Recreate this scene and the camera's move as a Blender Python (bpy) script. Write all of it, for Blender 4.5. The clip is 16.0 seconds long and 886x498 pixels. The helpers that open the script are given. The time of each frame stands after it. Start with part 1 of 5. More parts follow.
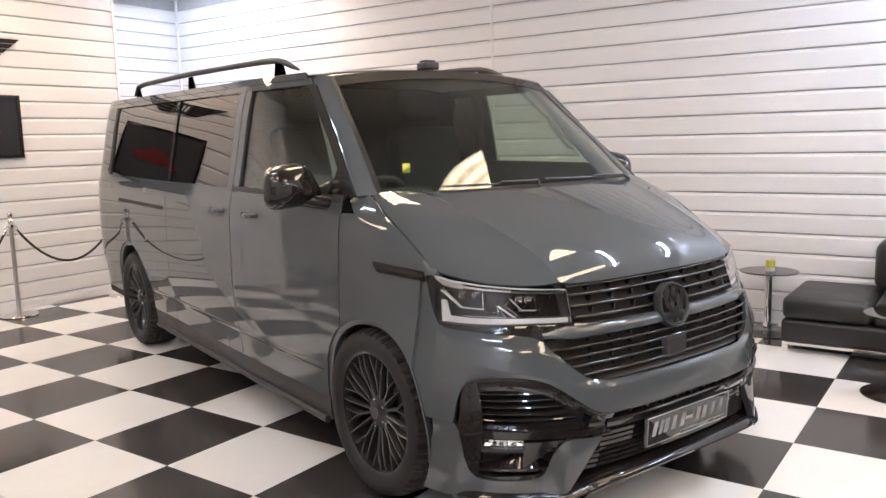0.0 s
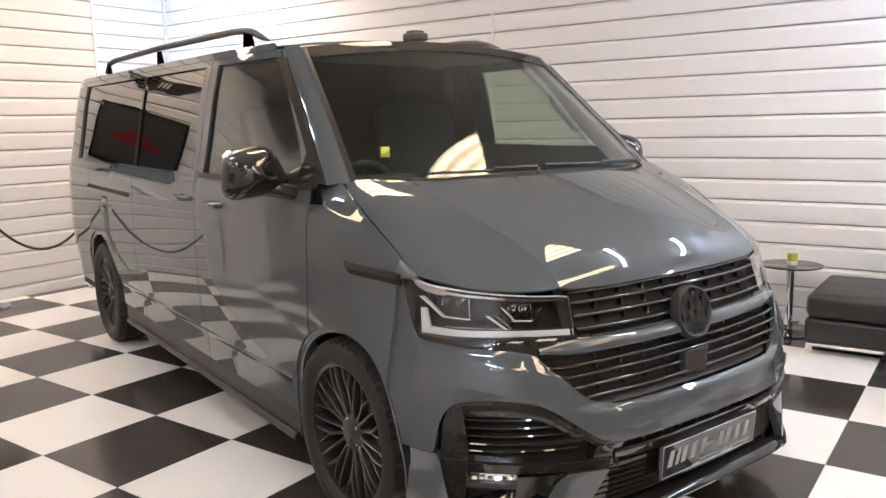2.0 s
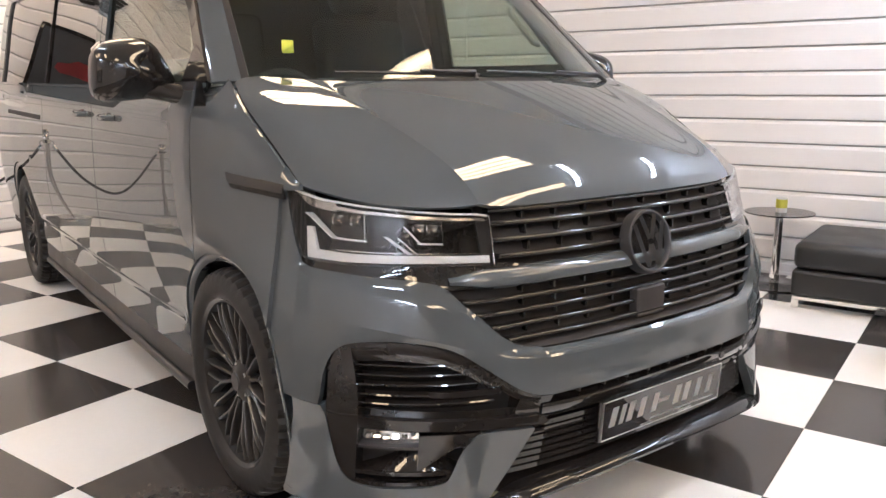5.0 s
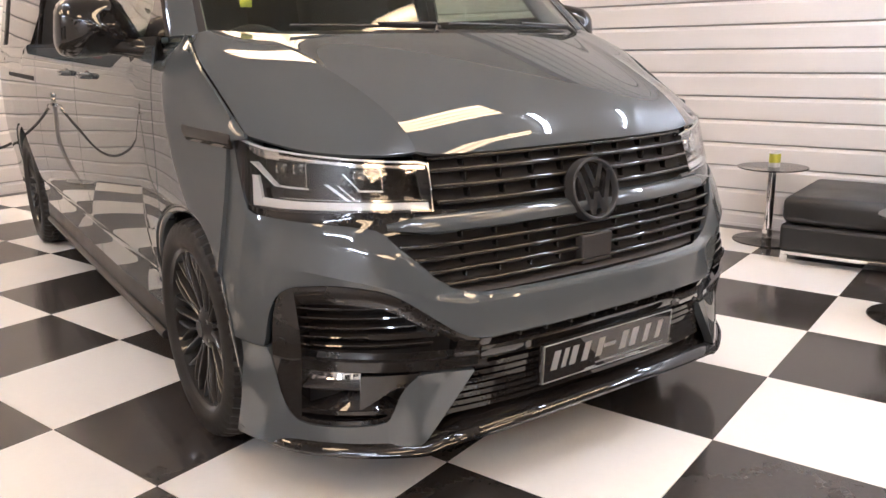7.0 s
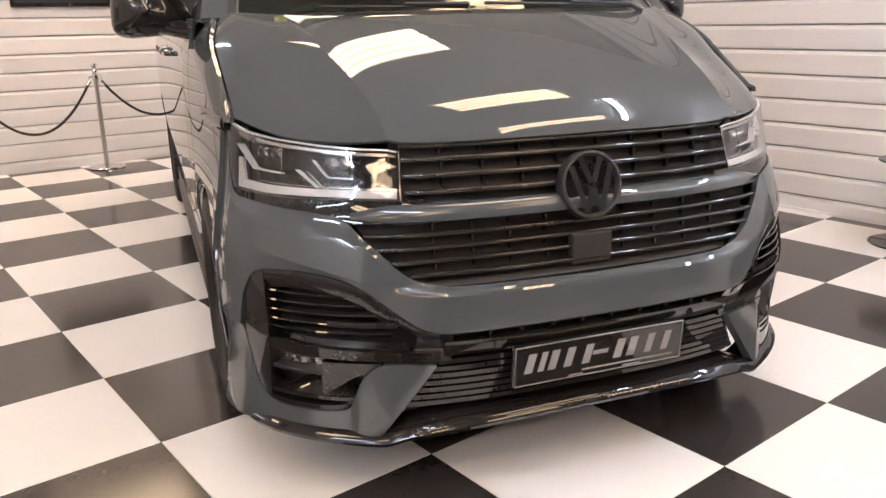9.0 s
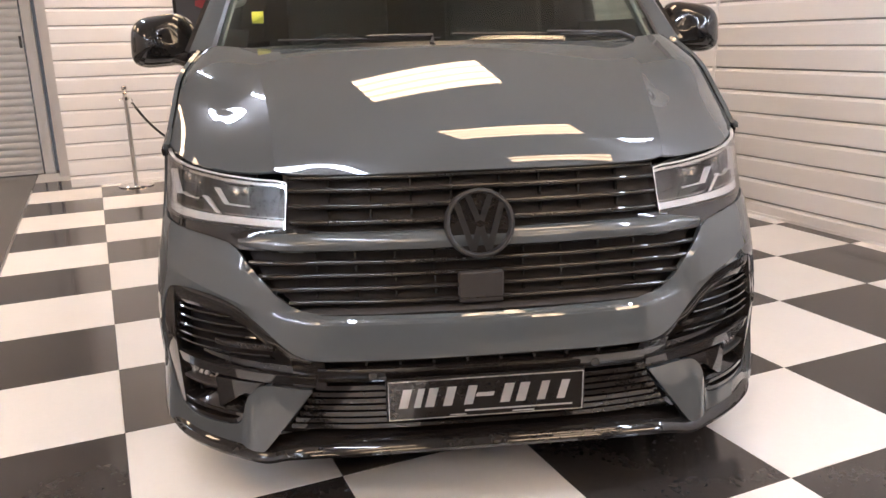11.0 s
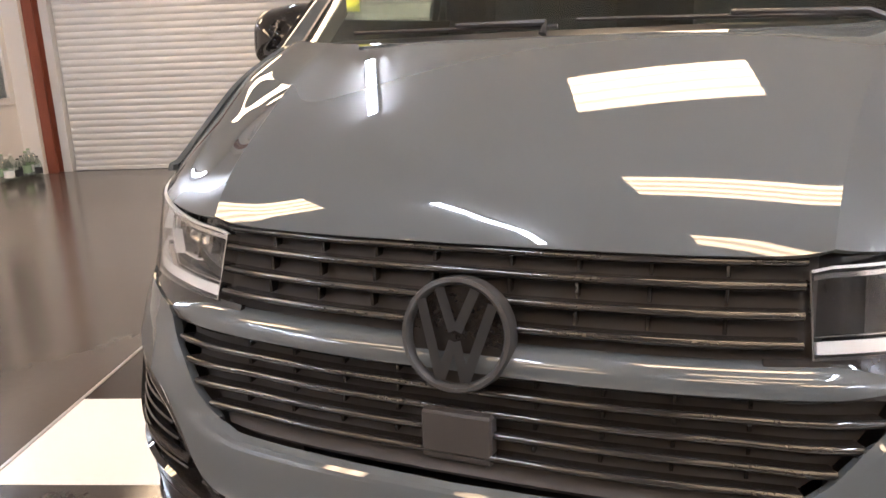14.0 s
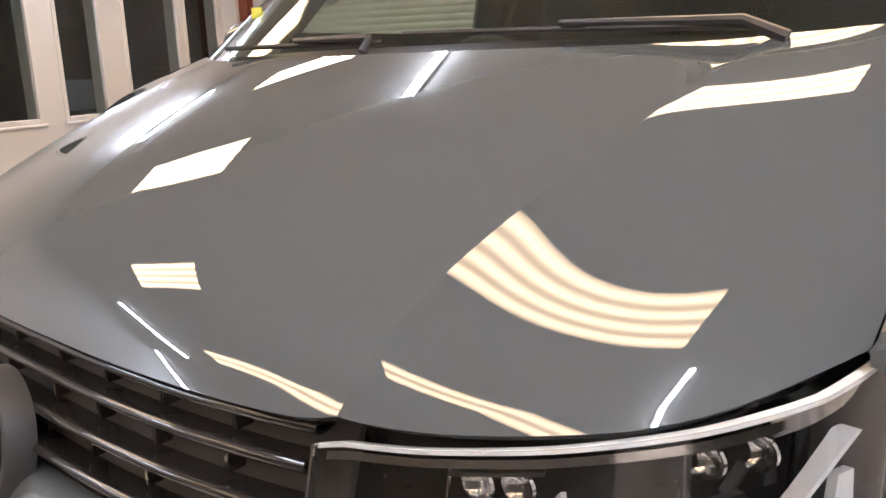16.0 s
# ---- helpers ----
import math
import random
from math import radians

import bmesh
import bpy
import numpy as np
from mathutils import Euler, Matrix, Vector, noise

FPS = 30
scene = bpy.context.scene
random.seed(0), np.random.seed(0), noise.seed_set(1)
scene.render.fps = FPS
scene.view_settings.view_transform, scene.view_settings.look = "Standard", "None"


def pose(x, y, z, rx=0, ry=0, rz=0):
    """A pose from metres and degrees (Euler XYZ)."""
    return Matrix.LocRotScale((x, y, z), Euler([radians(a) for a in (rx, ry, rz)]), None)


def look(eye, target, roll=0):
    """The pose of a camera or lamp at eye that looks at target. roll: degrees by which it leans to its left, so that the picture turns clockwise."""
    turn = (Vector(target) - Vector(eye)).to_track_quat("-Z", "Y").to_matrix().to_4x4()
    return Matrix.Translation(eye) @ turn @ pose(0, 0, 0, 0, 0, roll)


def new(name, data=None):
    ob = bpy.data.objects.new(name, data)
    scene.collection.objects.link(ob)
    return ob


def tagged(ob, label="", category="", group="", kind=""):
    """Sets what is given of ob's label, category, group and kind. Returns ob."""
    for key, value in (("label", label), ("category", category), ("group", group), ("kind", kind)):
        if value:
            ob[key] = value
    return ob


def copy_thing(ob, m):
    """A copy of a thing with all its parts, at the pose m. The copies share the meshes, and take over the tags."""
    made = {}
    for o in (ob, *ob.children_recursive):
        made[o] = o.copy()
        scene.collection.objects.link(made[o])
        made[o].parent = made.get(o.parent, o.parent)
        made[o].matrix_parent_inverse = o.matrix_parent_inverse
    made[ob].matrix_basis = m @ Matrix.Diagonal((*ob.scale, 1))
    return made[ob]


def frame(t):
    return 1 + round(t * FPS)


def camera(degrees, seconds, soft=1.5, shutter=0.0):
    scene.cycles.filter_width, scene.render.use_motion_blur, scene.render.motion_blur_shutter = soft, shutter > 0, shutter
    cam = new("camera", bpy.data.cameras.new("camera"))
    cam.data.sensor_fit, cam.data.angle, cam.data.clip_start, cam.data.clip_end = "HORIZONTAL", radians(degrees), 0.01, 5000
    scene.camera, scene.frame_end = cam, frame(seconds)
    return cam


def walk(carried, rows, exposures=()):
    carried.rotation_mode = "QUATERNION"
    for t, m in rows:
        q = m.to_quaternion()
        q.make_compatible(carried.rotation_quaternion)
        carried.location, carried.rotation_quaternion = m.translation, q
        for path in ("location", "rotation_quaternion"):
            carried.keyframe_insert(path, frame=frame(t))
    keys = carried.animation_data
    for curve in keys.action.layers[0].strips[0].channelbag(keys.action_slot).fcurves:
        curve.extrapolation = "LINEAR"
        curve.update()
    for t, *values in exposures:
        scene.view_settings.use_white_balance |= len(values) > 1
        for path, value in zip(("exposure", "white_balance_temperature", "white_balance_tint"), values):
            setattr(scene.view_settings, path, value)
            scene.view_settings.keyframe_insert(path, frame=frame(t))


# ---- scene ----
cam = camera(58.8, 16.0)
PATH = [
    (0, (-2.599, -2.693, 1.488), (-1.41, -1.108, 1.215), -1.4),
    (0.5, (-2.492, -2.661, 1.485), (-1.32, -1.065, 1.204), -1.4),
    (1, (-2.409, -2.567, 1.472), (-1.242, -0.97, 1.178), -1.4),
    (1.5, (-2.321, -2.453, 1.469), (-1.151, -0.86, 1.163), -1.4),
    (2, (-2.262, -2.383, 1.472), (-1.089, -0.793, 1.159), -1.3),
    (2.5, (-2.206, -2.343, 1.462), (-1.035, -0.753, 1.147), -1.2),
    (3, (-2.108, -2.308, 1.455), (-0.942, -0.715, 1.136), -1.1),
    (3.5, (-1.97, -2.266, 1.43), (-0.811, -0.67, 1.102), -0.8),
    (4, (-1.847, -2.223, 1.369), (-0.687, -0.631, 1.02), -0.6),
    (4.5, (-1.801, -2.179, 1.283), (-0.635, -0.599, 0.903), -0.5),
    (7, (-1.626, -2.362, 1.214), (-0.531, -0.764, 0.72), -1.0),
    (7.5, (-1.551, -2.481, 1.259), (-0.538, -0.834, 0.748), -0.9),
    (8, (-1.397, -2.496, 1.235), (-0.495, -0.794, 0.699), -0.8),
    (8.5, (-1.237, -2.499, 1.243), (-0.455, -0.745, 0.687), -0.9),
    (9, (-1.094, -2.564, 1.244), (-0.425, -0.763, 0.686), -1.1),
    (11.5, (-0.094, -2.765, 1.291), (-0.053, -0.83, 0.787), -1.8),
    (12, (0.059, -2.692, 1.285), (-0.039, -0.754, 0.8), -1.9),
    (12.5, (0.177, -2.49, 1.292), (-0.067, -0.563, 0.815), -1.2),
    (13, (0.264, -2.317, 1.28), (-0.166, -0.423, 0.804), -1.3),
    (13.5, (0.406, -2.092, 1.287), (-0.196, -0.248, 0.801), -1.7),
    (14, (0.43, -1.845, 1.259), (-0.311, -0.057, 0.753), -2.3),
    (14.5, (0.439, -1.596, 1.252), (-0.353, 0.167, 0.735), -2.4),
    (15, (0.61, -1.421, 1.254), (-0.306, 0.268, 0.699), -2.9),
    (15.5, (0.843, -1.268, 1.256), (-0.229, 0.345, 0.757), -0.1),
    (16, (1.01, -1.056, 1.248), (-0.272, 0.408, 0.787), -1.8),
]
# the film's own exposure and white balance drift a little: seconds, stops, kelvin, tint
METER = [(0, 0.90, 5450, 10), (2.5, 0.97, 5500, 10), (4.5, 1.10, 5500, 10), (7, 1.04, 5760, 13), (9, 0.97, 5790, 14), (11.5, 1.06, 5760, 14), (13, 1.23, 5780, 13), (14.5, 1.35, 5830, 13), (15.5, 1.23, 5850, 12), (16, 1.08, 5830, 13)]
walk(cam, [(t, look(eye, target, roll)) for t, eye, target, roll in PATH], METER)

# ---- light ----
world = bpy.data.worlds.new("world")
scene.world = world
world.use_nodes = True
world.node_tree.nodes["Background"].inputs[0].default_value = (0.9, 0.85, 0.82, 1)
world.node_tree.nodes["Background"].inputs[1].default_value = 0.05
TROFFER, TUBE = 7.6, 48.0   # brightness of the two kinds of ceiling light

# ---- materials ----


def shader(name, colour, rough=0.5, metal=0.0, coat=0.0, cior=1.5, vary=0.12, scale=6.0, fine=120.0, bump=0.0, spread=0.0, stretch=(1, 1, 1), spec=0.5):
    """Principled surface with blotches, fine grain and relief; spread: difference from piece to piece."""
    m = bpy.data.materials.new(name)
    m.use_nodes = True
    n, k = m.node_tree.nodes, m.node_tree.links
    b = n["Principled BSDF"]
    b.inputs["Roughness"].default_value, b.inputs["Metallic"].default_value = rough, metal
    b.inputs["Coat Weight"].default_value, b.inputs["Coat Roughness"].default_value = coat, 0.012
    b.inputs["Coat IOR"].default_value = cior
    b.inputs["Specular IOR Level"].default_value = spec
    co, mp = n.new("ShaderNodeTexCoord"), n.new("ShaderNodeMapping")
    mp.inputs["Scale"].default_value = stretch
    k.new(co.outputs["Object"], mp.inputs["Vector"])
    big, small = n.new("ShaderNodeTexNoise"), n.new("ShaderNodeTexNoise")
    big.inputs["Scale"].default_value, big.inputs["Detail"].default_value = scale, 3
    small.inputs["Scale"].default_value, small.inputs["Detail"].default_value = fine, 2
    for t in (big, small):
        k.new(mp.outputs[0], t.inputs["Vector"])
    total = n.new("ShaderNodeMath")
    total.operation = "MULTIPLY_ADD"
    total.inputs[1].default_value = 0.35
    k.new(small.outputs[0], total.inputs[0])
    k.new(big.outputs[0], total.inputs[2])
    ramp = n.new("ShaderNodeMapRange")
    ramp.inputs["From Min"].default_value, ramp.inputs["From Max"].default_value = 0.3, 1.05
    ramp.inputs["To Min"].default_value, ramp.inputs["To Max"].default_value = 1 - vary, 1 + vary
    k.new(total.outputs[0], ramp.inputs[0])
    out = ramp.outputs[0]
    if spread:
        info, r2, mul = n.new("ShaderNodeObjectInfo"), n.new("ShaderNodeMapRange"), n.new("ShaderNodeMath")
        r2.inputs["To Min"].default_value, r2.inputs["To Max"].default_value = 1 - spread, 1 + spread
        k.new(info.outputs["Random"], r2.inputs[0])
        mul.operation = "MULTIPLY"
        k.new(out, mul.inputs[0])
        k.new(r2.outputs[0], mul.inputs[1])
        out = mul.outputs[0]
    mix = n.new("ShaderNodeVectorMath")
    mix.operation = "SCALE"
    mix.inputs[0].default_value = colour[:3]
    k.new(out, mix.inputs["Scale"])
    k.new(mix.outputs[0], b.inputs["Base Color"])
    rr = n.new("ShaderNodeMapRange")
    rr.inputs["To Min"].default_value, rr.inputs["To Max"].default_value = rough * 0.75, min(1, rough * 1.3)
    k.new(big.outputs[0], rr.inputs[0])
    k.new(rr.outputs[0], b.inputs["Roughness"])
    if bump:
        bp = n.new("ShaderNodeBump")
        bp.inputs["Strength"].default_value, bp.inputs["Distance"].default_value = bump, 0.002
        k.new(small.outputs[0], bp.inputs["Height"])
        k.new(bp.outputs[0], b.inputs["Normal"])
    return m


def glass(name, tint, gloss=0.01, f0=0.045):
    """Thin pane: clear straight through, with gloss that grows towards grazing angles."""
    m = bpy.data.materials.new(name)
    m.use_nodes = True
    n, k = m.node_tree.nodes, m.node_tree.links
    n.remove(n["Principled BSDF"])
    clear, shine, mix, lw = n.new("ShaderNodeBsdfTransparent"), n.new("ShaderNodeBsdfGlossy"), n.new("ShaderNodeMixShader"), n.new("ShaderNodeLayerWeight")
    clear.inputs[0].default_value = (*tint, 1)
    shine.inputs["Roughness"].default_value = gloss
    lw.inputs["Blend"].default_value = 0.5
    p, r = n.new("ShaderNodeMath"), n.new("ShaderNodeMath")
    p.operation, r.operation = "POWER", "MULTIPLY_ADD"
    p.inputs[1].default_value = 4.0
    r.inputs[1].default_value, r.inputs[2].default_value = 1 - f0, f0
    k.new(lw.outputs["Facing"], p.inputs[0])
    k.new(p.outputs[0], r.inputs[0])
    k.new(r.outputs[0], mix.inputs[0])
    k.new(clear.outputs[0], mix.inputs[1])
    k.new(shine.outputs[0], mix.inputs[2])
    k.new(mix.outputs[0], n["Material Output"].inputs[0])
    return m


def glow(name, colour, strength, dip=0.0):
    """Light-giving surface; dip: how far it dims between the tubes behind a ribbed cover."""
    m = bpy.data.materials.new(name)
    m.use_nodes = True
    n, k = m.node_tree.nodes, m.node_tree.links
    n.remove(n["Principled BSDF"])
    e = n.new("ShaderNodeEmission")
    e.inputs[0].default_value, e.inputs[1].default_value = (*colour, 1), strength
    if dip:
        co, w, r = n.new("ShaderNodeTexCoord"), n.new("ShaderNodeTexWave"), n.new("ShaderNodeMapRange")
        w.bands_direction, w.inputs["Scale"].default_value = "Y", 2.25
        r.inputs["To Min"].default_value, r.inputs["To Max"].default_value = strength * (1 - dip), strength * (1 + dip)
        k.new(co.outputs["Object"], w.inputs["Vector"])
        k.new(w.outputs["Fac"], r.inputs[0])
        k.new(r.outputs[0], e.inputs[1])
    k.new(e.outputs[0], n["Material Output"].inputs[0])
    return m


PAINT = shader("grey_paint", (0.078, 0.086, 0.0905), 0.6, coat=1.0, cior=1.66, vary=0.03, scale=2.0, fine=900, spec=0.0)
GLOSS = shader("gloss_black", (0.016, 0.0138, 0.0128), 0.5, coat=1.0, cior=1.58, vary=0.1, spec=0.05)
SATIN = shader("satin_black", (0.034, 0.031, 0.030), 0.45, vary=0.15, bump=0.1)
BADGE = shader("matt_badge", (0.030, 0.029, 0.029), 0.5, vary=0.1, bump=0.05)
PLASTIC = shader("black_plastic", (0.030, 0.027, 0.026), 0.38, vary=0.2, bump=0.15)
RUBBER = shader("tyre_rubber", (0.024, 0.0215, 0.020), 0.55, spec=0.25, vary=0.25, scale=9, fine=200, bump=0.3)
ALLOY = shader("black_alloy", (0.026, 0.0235, 0.022), 0.35, coat=0.7, spec=0.2, vary=0.15)
CHROME = shader("chrome", (0.82, 0.81, 0.80), 0.10, metal=1.0, vary=0.04)
STEEL = shader("brushed_steel", (0.55, 0.53, 0.51), 0.3, metal=1.0, vary=0.1)
LIGHTBAR = shader("light_guide", (0.86, 0.87, 0.88), 0.22, coat=0.6, vary=0.05)
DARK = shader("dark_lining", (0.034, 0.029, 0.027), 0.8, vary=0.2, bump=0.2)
DASH = shader("dashboard", (0.040, 0.040, 0.038), 0.7, vary=0.12, bump=0.3)
CLOTH = shader("seat_cloth", (0.030, 0.027, 0.026), 0.9, vary=0.25, fine=300, bump=0.5)
TRIMGREY = shader("pillar_trim", (0.42, 0.42, 0.39), 0.7, vary=0.06)
LENS = glass("lens", (0.93, 0.93, 0.93), f0=0.045)
SCREEN = glass("windscreen_glass", (0.84, 0.89, 0.85), f0=0.055)
TINT = glass("tinted_glass", (0.20, 0.19, 0.19), f0=0.14)
TABLETOP = glass("smoked_glass", (0.22, 0.21, 0.21), 0.02)
PANE = glass("pane_glass", (0.8, 0.84, 0.84))
CLEAR = glass("clear_plastic", (0.82, 0.86, 0.84), 0.05)
BOARD = shader("white_cladding", (0.80, 0.775, 0.775), 0.42, vary=0.035, scale=1.6, fine=60, spread=0.025, stretch=(0.4, 0.4, 3), bump=0.08)
WHITE = shader("white_wall", (0.65, 0.615, 0.59), 0.6, vary=0.04, scale=1.2, bump=0.15)
GREYWALL = shader("grey_wall", (0.06, 0.055, 0.05), 0.7, vary=0.06, scale=1.2, bump=0.15)
BACKING = shader("backing_board", (0.42, 0.41, 0.41), 0.8, vary=0.1)
VOID = shader("grille_void", (0.036, 0.031, 0.0285), 0.7, vary=0.2)
TILEW = shader("white_tile", (0.82, 0.79, 0.755), 0.24, vary=0.05, scale=1.8, fine=40, spread=0.03, spec=0.36)
TILEB = shader("black_tile", (0.046, 0.040, 0.037), 0.14, vary=0.25, scale=2.2, fine=50, spread=0.15, spec=0.6)
GROUT = shader("joint", (0.12, 0.11, 0.10), 0.8)
VINYL = shader("grey_floor_paint", (0.085, 0.074, 0.065), 0.16, vary=0.12, scale=0.9, fine=30, bump=0.05)
CEIL = shader("ceiling_tile", (0.68, 0.63, 0.58), 0.9, vary=0.05, fine=250, bump=0.3)
SHUTTER = shader("shutter_paint", (0.56, 0.55, 0.55), 0.4, vary=0.05)
RUST = shader("red_oxide", (0.20, 0.055, 0.03), 0.5, vary=0.15)
LEATHER = shader("black_leather", (0.022, 0.021, 0.020), 0.42, vary=0.2, scale=5, fine=160, bump=0.5)
ROPE = shader("black_rope", (0.03, 0.027, 0.026), 0.85, vary=0.3, fine=400, bump=0.8)
REDART = shader("red_print", (0.22, 0.018, 0.025), 0.4, vary=0.3)
INK = shader("dark_print", (0.02, 0.02, 0.024), 0.35, vary=0.3, scale=3)
YELLOW = shader("yellow_sticker", (0.75, 0.72, 0.08), 0.6)
LIME = shader("candle_label", (0.52, 0.50, 0.06), 0.5)
PALE = shader("pale_print", (0.62, 0.61, 0.60), 0.4, vary=0.05)
GREENP = shader("green_label", (0.24, 0.33, 0.20), 0.5)
BLUEP = shader("blue_grey_cloth", (0.20, 0.25, 0.36), 0.8)
WARM = glow("warm_tube", (1.0, 0.69, 0.39), TROFFER, 0.45)
COOL = glow("cool_tube", (0.87, 0.94, 1.0), TUBE)
REFL = shader("lamp_reflector", (0.85, 0.82, 0.78), 0.35, vary=0.02)

# ---- builders ----


def lerp(table, v):
    """Smooth interpolation through rows (position, value)."""
    xs, ys = zip(*table)
    if v <= xs[0]:
        return ys[0]
    if v >= xs[-1]:
        return ys[-1]
    i = max(j for j in range(len(xs) - 1) if xs[j] <= v)

    def slope(j):
        if j in (0, len(xs) - 1):
            a, b = (0, 1) if j == 0 else (j - 1, j)
            return (ys[b] - ys[a]) / (xs[b] - xs[a])
        p, q = (ys[j] - ys[j - 1]) / (xs[j] - xs[j - 1]), (ys[j + 1] - ys[j]) / (xs[j + 1] - xs[j])
        return 0 if p * q <= 0 else 2 * p * q / (p + q)
    h = xs[i + 1] - xs[i]
    t = (v - xs[i]) / h
    return (ys[i] * (2 * t ** 3 - 3 * t * t + 1) + h * slope(i) * (t ** 3 - 2 * t * t + t)
            + ys[i + 1] * (3 * t * t - 2 * t ** 3) + h * slope(i + 1) * (t ** 3 - t * t))


def spline(table):
    """Natural cubic spline through rows (position, value): no kinks in the shine."""
    x, y = (np.array(c, float) for c in zip(*table))
    n, h = len(x), np.diff(x)
    A, b = np.eye(n), np.zeros(n)
    for i in range(1, n - 1):
        A[i, i - 1:i + 2] = h[i - 1], 2 * (h[i - 1] + h[i]), h[i]
        b[i] = 6 * ((y[i + 1] - y[i]) / h[i] - (y[i] - y[i - 1]) / h[i - 1])
    M = np.linalg.solve(A, b)

    def at(v):
        v = min(max(v, x[0]), x[-1])
        i = min(max(int(np.searchsorted(x, v)) - 1, 0), n - 2)
        p, q, d = x[i + 1] - v, v - x[i], h[i]
        return float(M[i] * p ** 3 / (6 * d) + M[i + 1] * q ** 3 / (6 * d) + (y[i] / d - M[i] * d / 6) * p + (y[i + 1] / d - M[i + 1] * d / 6) * q)
    return at


def line(table, v):
    xs, ys = zip(*table)
    return float(np.interp(v, xs, ys))


def obj(name, verts, faces, material, parent=None, label="", smooth=True, sharp=40):
    me = bpy.data.meshes.new(name)
    me.from_pydata([tuple(v) for v in verts], [], faces)
    me.validate()
    me.materials.append(material)
    if smooth:
        me.shade_smooth()
        me.set_sharp_from_angle(angle=radians(sharp))
    ob = new(name, me)
    ob.parent = parent
    if label:
        ob["label"] = label
    return ob


def part(name, bm, material, parent, label="", smooth=False):
    me = bpy.data.meshes.new(name)
    bmesh.ops.recalc_face_normals(bm, faces=bm.faces[:])
    bm.to_mesh(me)
    bm.free()
    me.materials.append(material)
    if smooth:
        me.shade_smooth()
        me.set_sharp_from_angle(angle=radians(38))
    ob = new(name, me)
    ob.parent = parent
    if label:
        ob["label"] = label
    return ob


def empty(name, m, label, category, group=""):
    ob = new(name)
    ob.empty_display_size = 0.1
    ob.matrix_basis = m
    return tagged(ob, label, category, group)


def sheet(P, thick):
    """Verts and faces of a curved sheet from a grid of points, thickened away from its front (thick: metres, its sign picks the side)."""
    P = np.asarray(P, float)
    n, m = P.shape[:2]
    du, dv = np.gradient(P, axis=0), np.gradient(P, axis=1)
    N = np.cross(du, dv)
    N /= np.maximum(np.linalg.norm(N, axis=2, keepdims=True), 1e-9)
    V = np.concatenate([P.reshape(-1, 3), (P - N * thick).reshape(-1, 3)])
    i, o, F = (lambda a, b: a * m + b), n * m, []
    for a in range(n - 1):
        for b in range(m - 1):
            q = (i(a, b), i(a + 1, b), i(a + 1, b + 1), i(a, b + 1))
            F += [q, tuple(o + w for w in reversed(q))]
    rim = [i(a, 0) for a in range(n)] + [i(n - 1, b) for b in range(1, m)] + [i(a, m - 1) for a in range(n - 2, -1, -1)] + [i(0, b) for b in range(m - 2, 0, -1)]
    for a, b in zip(rim, rim[1:] + rim[:1]):
        F.append((b, a, o + a, o + b))
    if thick < 0:
        F = [tuple(reversed(f)) for f in F]
    return V, F


def flip(P):
    return np.asarray(P, float) * (-1, 1, 1)


def box(bm, x0, x1, y0, y1, z0, z1, bevel=0.0, seg=1, m=None):
    r = bmesh.ops.create_cube(bm, size=1)
    bmesh.ops.transform(bm, matrix=Matrix.LocRotScale(((x0 + x1) / 2, (y0 + y1) / 2, (z0 + z1) / 2), None, (abs(x1 - x0), abs(y1 - y0), abs(z1 - z0))), verts=r["verts"])
    vs = r["verts"]
    if bevel:
        es = list({e for v in vs for e in v.link_edges})
        g = bmesh.ops.bevel(bm, geom=es, offset=bevel, segments=seg, affect="EDGES", profile=0.5)
        vs = list({v for f in g["faces"] for v in f.verts} | {v for v in vs if v.is_valid})
    if m is not None:
        bmesh.ops.transform(bm, matrix=m, verts=vs)
    return vs


def boxes(*rows, bevel=0.0, seg=1):
    bm = bmesh.new()
    for r in rows:
        box(bm, *r, bevel=bevel, seg=seg)
    return bm


def lathe(rows, seg=32, axis="z", closed=False, phase=0.0):
    """Verts and faces of rows (radius, height) turned round an axis."""
    V, F, n = [], [], len(rows)
    for k in range(seg):
        a = 2 * math.pi * k / seg + phase
        for r, h in rows:
            x, y = r * math.cos(a), r * math.sin(a)
            V.append({"z": (x, y, h), "x": (h, x, y), "y": (x, h, y)}[axis])
    for k in range(seg):
        for j in range(n if closed else n - 1):
            a, b, c, d = k * n + j, ((k + 1) % seg) * n + j, ((k + 1) % seg) * n + (j + 1) % n, k * n + (j + 1) % n
            F.append((a, b, c, d))
    return V, F


def tube(points, radius, seg=8, taper=None):
    """Verts and faces of a round bar along points."""
    P = [Vector(p) for p in points]
    V, F = [], []
    up = Vector((0.013, 0.021, 1))
    for i, p in enumerate(P):
        d = (P[min(i + 1, len(P) - 1)] - P[max(i - 1, 0)]).normalized()
        s = d.cross(up if abs(d.dot(up.normalized())) < 0.95 else Vector((1, 0.02, 0))).normalized()
        t = s.cross(d)
        r = radius if taper is None else taper[i]
        for k in range(seg):
            a = 2 * math.pi * k / seg
            V.append(p + (s * math.cos(a) + t * math.sin(a)) * r)
    for i in range(len(P) - 1):
        for k in range(seg):
            a, b = i * seg + k, i * seg + (k + 1) % seg
            F.append((a, b, b + seg, a + seg))
    F += [tuple(range(seg - 1, -1, -1)), tuple(range((len(P) - 1) * seg, len(P) * seg))]
    return V, F


ROOM = pose(-0.964, 1.124, 0, 0, 0, 17.955)   # the room's axes: a across, b towards the back wall


